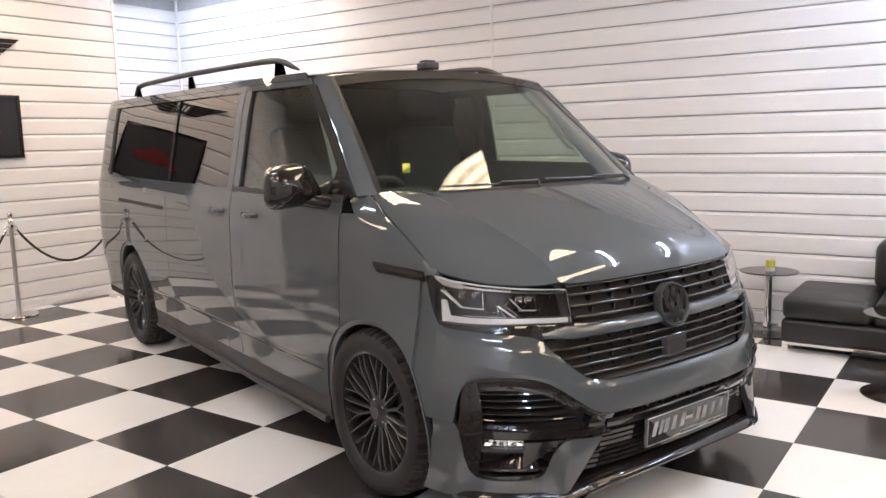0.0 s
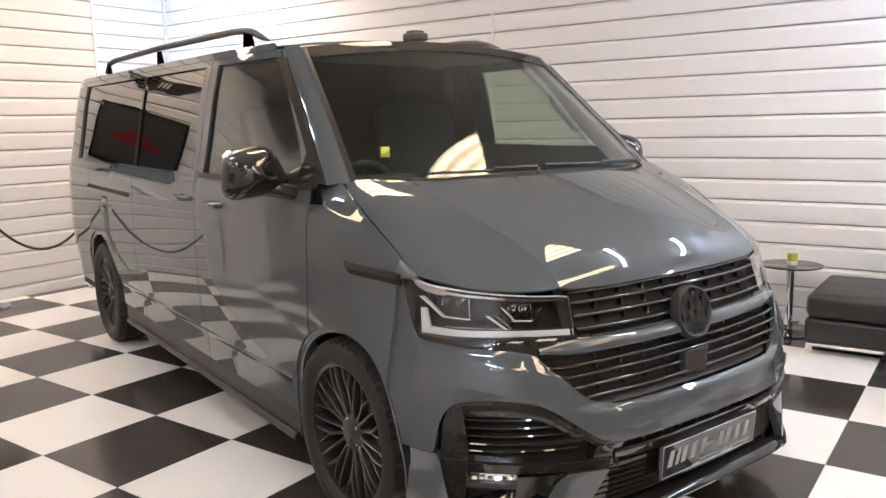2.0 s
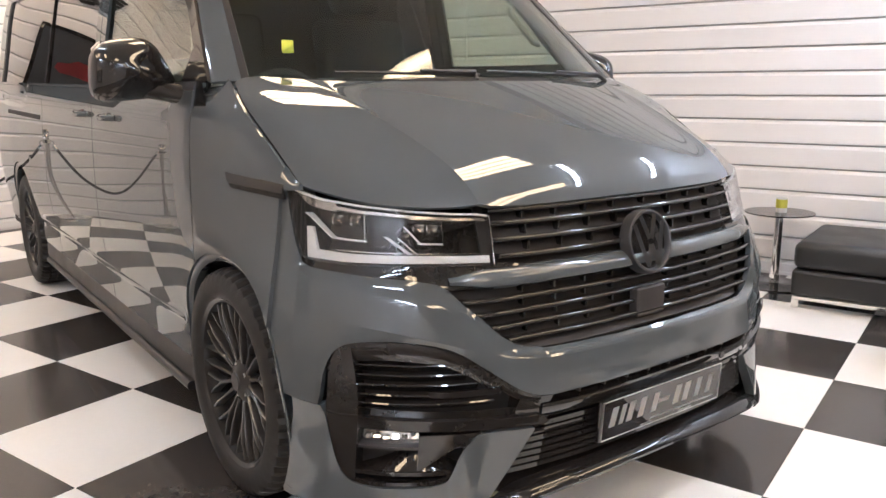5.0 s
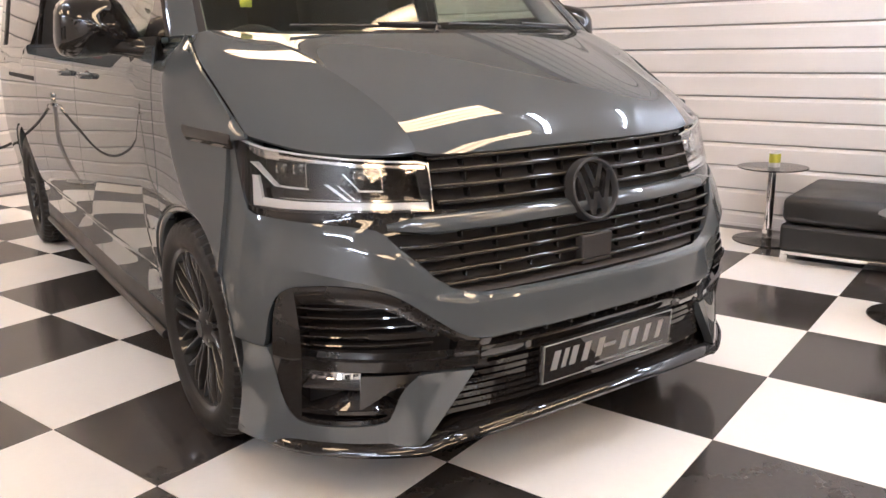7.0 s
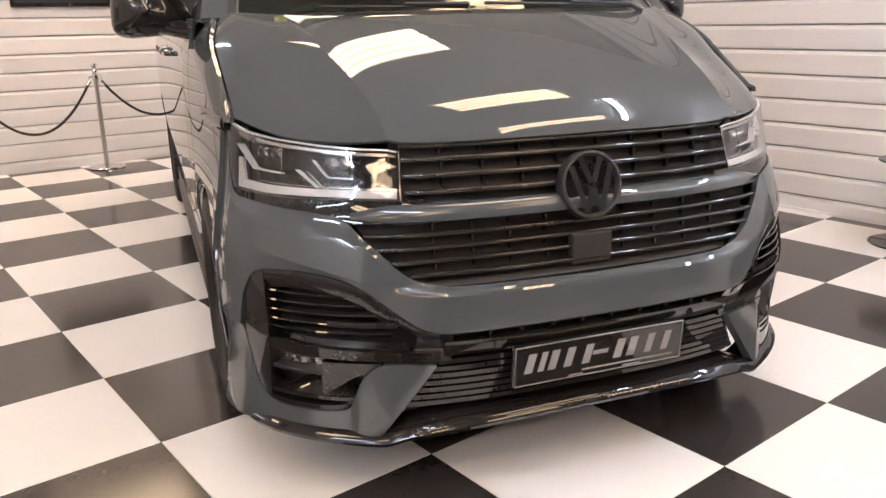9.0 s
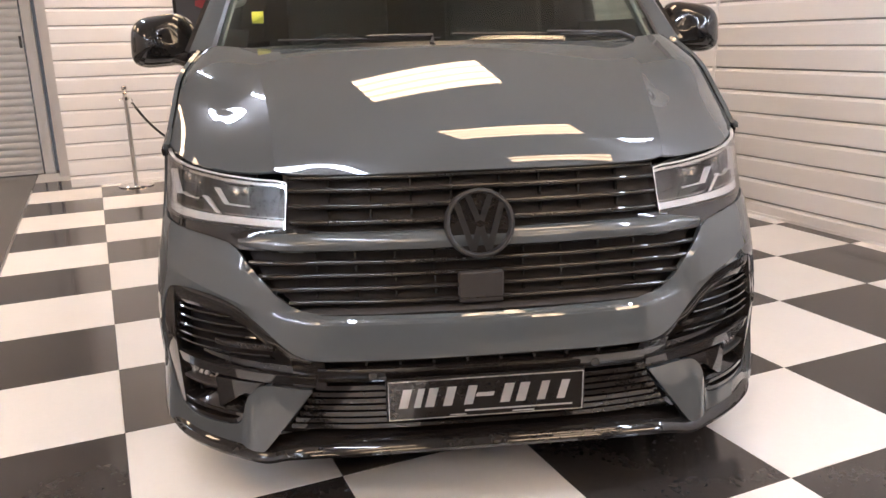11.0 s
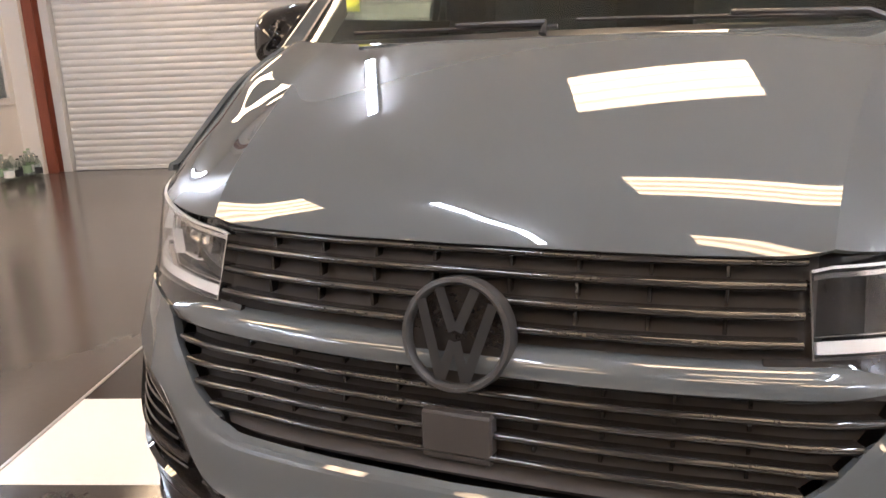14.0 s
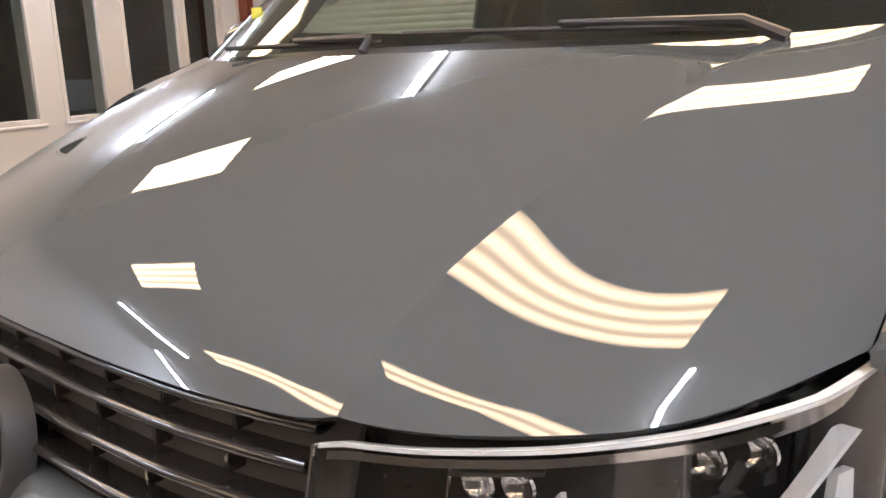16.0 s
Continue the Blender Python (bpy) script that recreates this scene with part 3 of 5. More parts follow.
def nose(s, z, off=0.0):
    """The front skin: s 0 at the middle to 1 where the flank begins; off: metres behind the skin."""
    X, yf = half(YS, z), prow(s, z)
    a = abs(s) * math.pi / 2
    p = 2 / bend(z)
    reach = ARCH ** 2 - (z - AXLE + 0.005) ** 2
    if reach > (YS - FA) ** 2:      # stop at the wheel arch
        a = min(a, math.acos(1 - (FA - math.sqrt(reach) - yf) / (YS - yf)))
    y = yf + (YS - yf) * (1 - math.cos(a))
    x = (X + lean(y, z)) * math.sin(a) ** p
    if off:
        d = 1e-3
        a2 = min(max(a, 0.02), 1.56)
        x1, y1 = X * math.sin(a2 - d) ** p, yf + (YS - yf) * (1 - math.cos(a2 - d))
        x2, y2 = X * math.sin(a2 + d) ** p, yf + (YS - yf) * (1 - math.cos(a2 + d))
        tx, ty = x2 - x1, y2 - y1
        q = math.hypot(tx, ty)
        x, y = x - off * ty / q, y + off * tx / q
    return (math.copysign(x, s) if s else 0.0, y, z)


def tuck(s, z):
    """Squeezes the last part of the front skin so that it ends at the wheel arch."""
    reach = ARCH ** 2 - (z - AXLE + 0.005) ** 2
    if abs(s) < 0.8 or reach < (YS - FA) ** 2:
        return s
    yf = prow(s, z)
    last = 2 / math.pi * math.acos(1 - (FA - math.sqrt(reach) - yf) / (YS - yf))
    return math.copysign(0.8 + (abs(s) - 0.8) * (last - 0.8) / 0.2, s)


def s_of(x, z):
    """The s at which the front skin is x wide."""
    X = half(YS, z)
    p = bend(z)
    return math.copysign(2 / math.pi * math.asin(min(abs(x) / X, 1) ** (p / 2)), x)


def skin_x(y, z):
    """Half width of the outer skin, nose included."""
    if y >= YS:
        return half(y, z)
    yf = lerp(NOSE_OUT, z)
    c = min(max(1 - (y - yf) / (YS - yf), 0), 1)
    return (half(YS, z) + lean(y, z)) * math.sqrt(1 - c * c) ** (2 / bend(z))


def front(x, z, off=0.0):
    return nose(s_of(x, z), z, off)


def table(*rows):
    return lambda x: line(rows, abs(x))


def both(name, P, thick, material, parent, label="", sharp=40):
    """The same sheet on the two sides of the van."""
    a = obj(name, *sheet(P, thick), material, parent, label, True, sharp)
    b = obj(name, *sheet(flip(P), -thick), material, parent, label, True, sharp)
    return a, b


# bonnet: between the front edge, the flank edges and the scuttle
EDGE_F = [(0.0, -0.700, 0.946), (0.26, -0.692, 0.945), (0.46, -0.668, 0.940), (0.525, -0.655, 0.938), (0.60, -0.622, 0.943), (0.70, -0.562, 0.955), (0.80, -0.468, 0.973), (0.868, -0.345, 1.000)]
EDGE_S = [(0.0, 0.868, -0.345, 1.000), (0.35, 0.872, -0.16, 1.115), (0.62, 0.872, -0.03, 1.190), (1.0, 0.838, 0.135, 1.262)]


EF_Y, EF_Z = spline([(r[0], r[1]) for r in EDGE_F]), spline([(r[0], r[2]) for r in EDGE_F])
ES_X, ES_Y, ES_Z = (spline([(r[0], r[k]) for r in EDGE_S]) for k in (1, 2, 3))
CROWN, ROLL, REACH = 0.012, 0.070, 0.090


def swell(v):
    """Lengthwise bulge of the bonnet: even crown and a tighter roll at the nose."""
    return CROWN * 4 * v * (1 - v) + ROLL * (1 - math.exp(-v / REACH) - v * (1 - math.exp(-1 / REACH)))


def edge_front(x):
    x = abs(x)
    return Vector((x, EF_Y(x), EF_Z(x)))


def scuttle(u):
    x = 0.838 * u
    return Vector((x, -0.105 + 0.24 * u * u, 1.262 + 0.003 * (1 - u * u)))


def bonnet(t, v):
    """t across the half bonnet (its crease at 0.6), v from the front edge to the scuttle."""
    c = 0.612 + 0.10 * v + 0.065 * v * v
    u = c * t / 0.6 if t < 0.6 else c + (1 - c) * (t - 0.6) / 0.4
    f, r = edge_front(0.868 * u), scuttle(u)
    sx, sy, sz = ES_X(v), ES_Y(v), ES_Z(v)
    x = f.x + (r.x - f.x) * v + (sx - (0.868 + (0.838 - 0.868) * v)) * u ** 2
    y = f.y + (r.y - f.y) * v + (sy - (-0.345 + 0.48 * v)) * u ** 3
    z = f.z + (r.z - f.z) * v
    z += swell(v) * (1 - u ** 2.6) + (sz - (1.0 + 0.262 * v)) * u ** 3
    d = (u - c) / (1 - c)
    if d > 0:
        z += 0.020 * (1 - 0.6 * v) * (1 - d) ** 2
        k = min(max((v - 0.36) / 0.28, 0), 1)
        k = k * k * (3 - 2 * k)
        z -= 0.020 * math.sin(math.pi * v * 0.86 + 0.42) * math.sin(math.pi * d) * (1 - 0.55 * d) * (1 - d * d) * (1 - k)
        z += 0.027 * k * d * (1 - d ** 6)
    else:
        z += 0.020 * math.exp((u - c) / 0.08) * (1 - 0.6 * v)
    return (x, y, z)


P = [[bonnet(t / 60, v / 44) for v in range(45)] for t in range(61)]
P = [[(-x, y, z) for x, y, z in row] for row in reversed(P)][:-1] + P
obj("bonnet", *sheet(P, 0.012), PAINT, van, "grey painted bonnet with two creases", True, 10)

# flanks
EDGE_TOP = [(-0.345, 1.000), (-0.16, 1.115), (-0.03, 1.190), (0.135, 1.262)]
EDGE_X = [(-0.345, 0.874), (-0.16, 0.878), (-0.03, 0.878), (0.135, 0.846), (0.26, 0.835)]
ET, EX = spline(EDGE_TOP), spline(EDGE_X)


def arch(y):
    """Lower edge of the flank: sill or wheel arch."""
    z = 0.325
    for c in (FA, WB):
        d = abs(y - c)
        if d < ARCH:
            z = max(z, AXLE - 0.005 + math.sqrt(ARCH * ARCH - d * d))
    return z


def ys(y0, y1, n):
    a = list(np.linspace(y0, y1, n))
    for c in (FA, WB):
        for k in range(33):
            y = c + ARCH * math.cos(math.pi * k / 32)
            if y0 < y < y1:
                a.append(y)
        for s in (-1, 1):
            y = c + s * (ARCH + 0.0005)
            if y0 < y < y1:
                a.append(y)
    a = sorted(a)
    return [a[0]] + [q for p, q in zip(a, a[1:]) if q - p > 1e-5]


def swage(y, z):
    """Soft ridge under the windows."""
    if y < 0.3:
        return 0.0
    k = min((y - 0.3) / 0.3, 1)
    return k * (0.006 * math.exp(-((z - 1.165) / 0.020) ** 2) )


def flank(y, z):
    return (half(y, z) + swage(y, z), y, z)


def flank_panel(y0, y1, z1, n=14, rows=26, z0=None):
    P = []
    for y in ys(y0, y1, n):
        lo = arch(y) if z0 is None else z0
        P.append([flank(y, lo + (z1 - lo) * j / rows) for j in range(rows + 1)])
    return P


def wing_panel():
    P = []
    for y in ys(YS, 0.255, 44):
        top = ET(y) if y < 0.135 else 1.262
        lo = arch(y)
        xe = EX(y)
        row = []
        for j in range(33):
            z = lo + (top - lo) * j / 32
            x = half(y, z)
            t = max((z - (top - 0.11)) / 0.11, 0)
            row.append((x - (x - xe) * t ** 2.2, y, z))
        P.append(row)
    return P


for side in (1, -1):
    def put(name, P, material, parent, thick=0.012, label="", sharp=40):
        return obj(name, *sheet(P if side > 0 else flip(P), -thick * side), material, parent, label, True, sharp)

    wing_ob = put("front_wing", wing_panel(), PAINT, van)
    rows = []
    for y in np.linspace(-0.362, YS + 0.0005, 10):      # the wing's tip runs on over the lamp
        lo, hi = 0.982 - 0.10 * (y - YS), max(ET(y), 1.004)
        xo, xi = skin_x(y, lo), EX(max(y, -0.345)) - 0.004
        rows.append([(xo + (xi - xo) * (j / 6) ** 2.2, y, lo + (hi - lo) * j / 6) for j in range(7)])
    put("wing_tip", rows, PAINT, wing_ob)
    door = put("front_door", flank_panel(0.262, 1.416, 1.235), PAINT, van)
    put("sliding_door" if side < 0 else "side_door", flank_panel(1.424, 2.50, 1.235), PAINT, van)
    put("rear_panel", flank_panel(2.508, 4.40, 1.235, 24), PAINT, van)

    # upper flank: pillars, rails and windows
    def band(y0, y1, z0, z1, n=10, m=6, inset=0.0):
        a0, a1 = (y0 if callable(y0) else (lambda z: y0)), (y1 if callable(y1) else (lambda z: y1))
        P = []
        for i in range(n + 1):
            row = []
            for j in range(m + 1):
                z = z0 + (z1 - z0) * j / m
                y = a0(z) + (a1(z) - a0(z)) * i / n
                row.append((half(y, z) - inset, y, z))
            P.append(row)
        return P

    def apost(z):      # front edge of the door frame, along the windscreen pillar
        return 0.15 + (z - 1.24) * 1.10

    ZB, ZT = 1.262, 1.765
    put("window_frame", band(0.262, 1.416, 1.2365, ZB), PLASTIC, door)
    put("window_frame", band(lambda z: apost(z) + 0.02, 1.416, ZT, 1.795), PAINT, door)
    put("window_frame", band(1.345, 1.416, ZB, ZT, 3), PAINT, door)
    put("window_frame", band(apost, lambda z: apost(z) + 0.065, ZB, ZT, 3), GLOSS, door)
    put("side_window", band(lambda z: apost(z) + 0.065, 1.345, ZB, ZT, 12, 10, 0.006), SCREEN, door, 0.004, "clear front side window")
    put("roof_frame", band(lambda z: apost(z) + 0.05, 4.36, 1.797, 1.83, 30, 3), PAINT, van)
    put("upper_rail", band(1.424, 4.36, ZT, 1.795, 24, 3), PAINT, van)
    put("lower_rail", band(1.424, 4.36, 1.2365, ZB - 0.012, 24, 3), PAINT, van)
    put("pillar", band(1.424, 1.50, ZB - 0.012, ZT, 3), PAINT, van)
    put("tinted_window", band(1.50, 2.475, ZB - 0.012, ZT, 12, 10, 0.004), TINT, van, 0.004, "dark privacy glass")
    put("pillar", band(2.475, 2.52, ZB - 0.012, ZT, 3, 6, 0.003), GLOSS, van)
    put("tinted_window", band(2.52, 3.93, ZB - 0.012, ZT, 14, 10, 0.004), TINT, van, 0.004, "dark privacy glass")
    put("window_seal", band(3.93, 3.975, ZB - 0.012, ZT, 2, 6, 0.002), PLASTIC, van)
    put("pillar", band(3.975, 4.40, ZB - 0.012, ZT, 8), PAINT, van)
    # raised moulding low on each panel, tilted up so that it catches the wall
    for y0, y1, holder in ((FA + 0.44, 1.412, door), (1.428, 2.496, van), (2.512, WB - 0.44, van)):
        rows = []
        for y in np.linspace(y0, y1, 10):
            rows.append([(half(y, z) + o, y, z) for z, o in ((0.442, -0.004), (0.446, 0.006), (0.452, 0.011), (0.472, 0.009), (0.488, 0.0065), (0.495, 0.003), (0.498, -0.004))])
        put("side_moulding", rows, PAINT, holder, 0.004)
    # slider rail groove, sill bar
    if side < 0:
        put("slider_rail", [[(half(y, z) + 0.004, y, z) for z in (1.060, 1.066, 1.078, 1.084)] for y in np.linspace(2.56, 3.60, 8)], DARK, van, 0.01, "dark guide groove of the sliding door")
    put("sill_skirt", [[(half(y, z) + o, y, z) for z, o in ((0.332, 0.001), (0.305, 0.012), (0.245, 0.018), (0.215, 0.012), (0.205, -0.02))] for y in np.linspace(0.44, 2.96, 20)], PLASTIC, van, 0.01)
    V, F = tube([(side * (half(1, 0.3) + 0.012), y, 0.215) for y in np.linspace(0.46, 2.94, 12)], 0.018, 10)
    obj("side_bar", V, F, PLASTIC, van, "black side bar under the sill")
    # wheel arch lips and liners
    for c in (FA, WB):
        rows = []
        for k in range(41):
            a = math.pi * (-0.06 + 1.12 * k / 40)
            y, z = c + ARCH * math.cos(a), AXLE - 0.005 + ARCH * math.sin(a)
            r2 = ARCH - 0.022
            y2, z2 = c + r2 * math.cos(a), AXLE - 0.005 + r2 * math.sin(a)
            x = skin_x(y, z)
            rows.append([(x + 0.001, y, z), (x + 0.002, (y * 2 + y2) / 3, (z * 2 + z2) / 3), (x - 0.006, y2, z2), (x - 0.03, y2, z2)])
        put("arch_lip", rows, PAINT, van, 0.004)
        rows = []
        for k in range(25):
            a = math.pi * (-0.1 + 1.2 * k / 24)
            y, z = c + (ARCH + 0.012) * math.cos(a), AXLE + (ARCH + 0.012) * math.sin(a)
            x = skin_x(y, max(z, 0.2)) - 0.02
            rows.append([(x, y, z), (x - 0.15, y, z), (x - 0.36, y, z), (x - 0.37, c + 0.1 * math.cos(a), AXLE + 0.1 * math.sin(a))])
        put("arch_liner", rows, DARK, van, 0.005)
    # handles
    for y in (1.14, 1.585):
        hx = half(y, 1.12)
        h = part("door_handle", boxes((-0.012, 0.002, -0.03, 0.03, -0.02, 0.02), bevel=0.005, seg=2), PAINT, door if y < 1.4 else van)
        h.matrix_basis = pose(side * (hx + 0.002), y, 1.128)
        g = obj("grip", *tube([(side * 0.006, -0.075, 0), (side * 0.03, -0.06, 0), (side * 0.036, 0, 0), (side * 0.03, 0.06, 0), (side * 0.006, 0.075, 0)], 0.013, 10), PAINT, h)
        g3 = obj("recess", *lathe([(0, 0.001), (0.042, 0.0015), (0.050, -0.004)], 28, "x"), GLOSS, h)
        g3.matrix_basis = pose(side * 0.002, 0.0, 0.0, 0, 0, 0 if side > 0 else 180)
        part("lever", boxes((-0.006, 0.008, -0.012, 0.012, -0.056, 0.048), bevel=0.004, seg=2), GLOSS, h)
        g2 = obj("lock", *lathe([(0, 0.0), (0.012, 0.0), (0.012, 0.006), (0, 0.008)], 14, "x"), CHROME, h)
        g2.matrix_basis = pose(side * 0.002, 0.0, -0.034, 0, 0, 0 if side > 0 else 180)
    # side trim behind the headlight
    def trim(y, t, proud):
        k = (y + 0.352) / 0.352
        z = 0.979 + 0.011 * k + (0.0165 + 0.0045 * k) * t
        return (skin_x(y, z) + proud + 0.002, y + 0.022 * t * k, z)

    put("side_trim", [[trim(y, t, 0.008 - 0.005 * abs(t)) for t in (-1, -0.6, 0, 0.6, 1)] for y in np.linspace(-0.304, -0.005, 20)], GLOSS, van, 0.008, "gloss black side indicator trim")
    put("trim_accent", [[trim(y + 0.015 * t, t, 0.0095) for t in (-0.7, 0, 0.7)] for y in np.linspace(-0.050, -0.044, 3)], CHROME, van, 0.003)
    for n in range(8):
        y = -0.175 - 0.0165 * n
        put("trim_mark", [[trim(y - 0.011 * q, t, 0.0095) for t in (-0.05, 0.25, 0.55)] for q in (1, 0)], CHROME, van, 0.002)
    put("trim_line", [[trim(y, t, 0.0088) for t in (-0.72, -0.62)] for y in np.linspace(-0.298, -0.19, 6)], CHROME, van, 0.002)

    # mirror: triangle foot, arm and rounded shell
    mir = knot("mirror", van)
    bm = bmesh.new()
    f = bm.faces.new([bm.verts.new((side * (half(y, z) + 0.008 if z > 1.2 else half(y, z) + 0.006), y, z)) for y, z in ((0.15, 1.175), (0.36, 1.195), (0.39, 1.262), (0.36, 1.41), (0.22, 1.262))])
    bmesh.ops.solidify(bm, geom=[f], thickness=0.02 * 1)
    part("foot", bm, GLOSS, mir)
    arm = obj("arm", *tube([(side * 0.885, 0.335, 1.222), (side * 0.93, 0.39, 1.228), (side * 0.97, 0.435, 1.238), (side * 1.03, 0.465, 1.25)], 0.031, 12), GLOSS, mir)
    V, F = [], []
    nu, nv = 22, 28
    for i in range(nu + 1):
        t = i / nu
        dome = math.sqrt(max(1 - (1 - t) ** 2.6, 0)) if t < 1 else 1
        yy = 0.375 + 0.14 * t
        for j in range(nv):
            a = 2 * math.pi * j / nv
            ca, sa = math.cos(a), math.sin(a)
            e = 2 / 3.6
            px, pz = math.copysign(abs(ca) ** e, ca), math.copysign(abs(sa) ** e, sa)
            w = 0.122 - 0.008 * pz
            if px < 0:
                w *= 1.05 - 0.36 * pz
            V.append((side * (1.045 + dome * w * px), yy - 0.018 * px, 1.305 + dome * 0.098 * pz - 0.012 * px))
    for i in range(nu):
        for j in range(nv):
            q = (i * nv + j, i * nv + (j + 1) % nv, (i + 1) * nv + (j + 1) % nv, (i + 1) * nv + j)
            F.append(q if side < 0 else q[::-1])
    F.append(tuple(range(nu * nv, nu * nv + nv)) if side < 0 else tuple(range(nu * nv, nu * nv + nv))[::-1])
    obj("shell", V, F, GLOSS, mir, "gloss black mirror cap")
    g = part("mirror_glass", boxes((-0.10, 0.10, -0.002, 0.002, -0.085, 0.085), bevel=0.02), CHROME, mir)
    g.matrix_basis = pose(side * 1.043, 0.518, 1.305, 0, 0, -3 * side)


# windscreen and its pillars
BULGE = 0.042
def screen(u, v):
    b = Vector((0.806 * u, -0.018 + 0.158 * abs(u) ** 4.4, 1.270 - 0.006 * u * u))
    t = Vector((0.676 * u, 0.705 + 0.035 * u * u, 1.853 - 0.043 * u * u))
    p = b.lerp(t, v)
    bulge = BULGE * math.sin(math.pi * v) * (1 - 0.85 * u * u)
    p.z += 0.8 * bulge
    p.y -= 0.6 * bulge
    return tuple(p)


P = [[screen(u / 20, v / 20) for v in range(21)] for u in range(-20, 21)]
glass_front = obj("windscreen", *sheet(P, 0.005), SCREEN, van, "clear windscreen")
Q = [[screen(u, v) for v in (0.9, 0.93, 0.965, 1.0)] for u in np.linspace(-1, 1, 21)]
obj("sun_band", *sheet([[(x, y - 0.0015, z + 0.0025) for x, y, z in r] for r in Q], 0.001), GLOSS, glass_front)


def pillar(s, w):
    """s from the windscreen's edge to the door frame, w upwards."""
    a = Vector(screen(1, w))
    zq = 1.262 + (1.815 - 1.262) * w
    yq = 0.15 + (zq - 1.24) * 1.10
    xq = half(yq, zq)
    b = Vector((xq, yq, zq))
    c = Vector((a.x * 0.25 + b.x * 0.75, a.y * 0.6 + b.y * 0.4, max(a.z, b.z) + 0.006))
    c.x += 0.012 * (1 - w)
    p = a * (1 - s) ** 2 + c * 2 * s * (1 - s) + b * s * s
    return tuple(p)


both("windscreen_pillar", [[pillar(s / 10, w / 20) for w in range(21)] for s in range(11)], 0.01, PAINT, van)
both("screen_seal", [[tuple(Vector(screen(u, w / 20)) + Vector((0.001, -0.002, 0.003))) for w in range(21)] for u in (0.982, 1.0, 1.006)], 0.003, PLASTIC, van)
scut = [[tuple(Vector(scuttle(u)) * (1 - t) + Vector(screen(min(max(u, -1), 1), 0.012)) * t + Vector((0, 0, -0.018 * math.sin(math.pi * t)))) for t in (0, 0.25, 0.5, 0.75, 1)] for u in np.linspace(-1, 1, 25)]
obj("scuttle_panel", *sheet(scut, 0.006), PLASTIC, van)


def roof(u, v):
    y0 = 0.708 + 0.035 * u * u
    y = y0 + (4.34 - y0) * v
    w = half(min(y, 4.385), 1.826)
    k = min(v / 0.03, 1)
    x0 = 0.69 * u
    x = x0 + (w * u - x0) * k ** 0.6
    zc = lerp([(0.0, 1.853), (0.06, 1.876), (0.2, 1.893), (0.6, 1.893), (0.95, 1.872), (1.0, 1.845)], v)
    z = 1.822 + (zc - 1.822) * (1 - abs(u) ** 2.6) * 1.0
    if v == 0:
        z = 1.853 - 0.043 * u * u
    return (x, y, z)


obj("roof", *sheet([[roof(u / 24, v) for v in [0, 0.008, 0.016, 0.03, 0.06] + [k / 24 for k in range(2, 25)]] for u in range(-24, 25)], 0.008), PAINT, van)
for side in (1, -1):
    rail = knot("roof_rail", van)
    X = side * 0.705
    pts = [(X, 1.02, 1.862), (X, 1.09, 1.882), (X, 1.17, 1.908), (X, 1.27, 1.927), (X, 1.42, 1.936), (X, 2.6, 1.948), (X, 3.6, 1.940), (X, 3.76, 1.925), (X, 3.86, 1.868)]
    obj("bar", *tube(pts, 0.017, 12, [0.006, 0.014] + [0.017] * 6 + [0.010]), SATIN, rail, "black roof rail bar")
    for y in (1.22, 2.55, 3.72):
        bm = bmesh.new()
        lo, hi = 0.085, 0.045
        f = bm.faces.new([bm.verts.new((X - 0.015, y + a, z)) for a, z in ((-lo, 1.845), (lo * 0.7, 1.845), (hi, 1.925), (-hi, 1.925))])
        bmesh.ops.solidify(bm, geom=[f], thickness=0.030)
        part("stand", bm, SATIN, rail)
part("roof_sensor", boxes((-0.085, 0.005, 0.77, 0.86, 1.868, 1.905), (-0.075, -0.005, 0.785, 0.85, 1.905, 1.918), bevel=0.008, seg=2), PLASTIC, van, "small black sensor box on the roof")
# tail closes the body
obj("tailgate", *sheet([[(u * half(4.34, z), 4.375 - 0.04 * u * u + 0.02 * (1 - (z - 1.0) ** 2), z) for z in np.linspace(0.3, 1.83, 12)] for u in np.linspace(-1, 1, 9)], -0.02), PAINT, van)
part("underbody", boxes((-0.60, 0.60, -0.60, -0.44, 0.20, 0.30), (-0.52, 0.52, -0.60, 4.35, 0.22, 0.34), (-0.90, 0.90, 0.45, 2.94, 0.26, 0.34), (-0.90, 0.90, 3.86, 4.3, 0.26, 0.34)), DARK, van)

# ---- the nose ----
# body skin: band below the lower grille and the outer cheeks
SLANT = [(0.595, 0.475), (0.61, 0.508), (0.64, 0.550), (0.672, 0.583), (0.712, 0.618), (0.757, 0.646), (0.775, 0.655)]     # height, half width of the lower grille


def eased(rows, times=2):
    """Rounds the corners of an outline."""
    for _ in range(times):
        cut = [rows[0]]
        for p, q in zip(rows, rows[1:]):
            cut += [tuple(0.75 * a + 0.25 * b for a, b in zip(p, q)), tuple(0.25 * a + 0.75 * b for a, b in zip(p, q))]
        rows = cut + [rows[-1]]
    return rows


def gl(z):
    return line([(a, b) for a, b in SLANT], z)


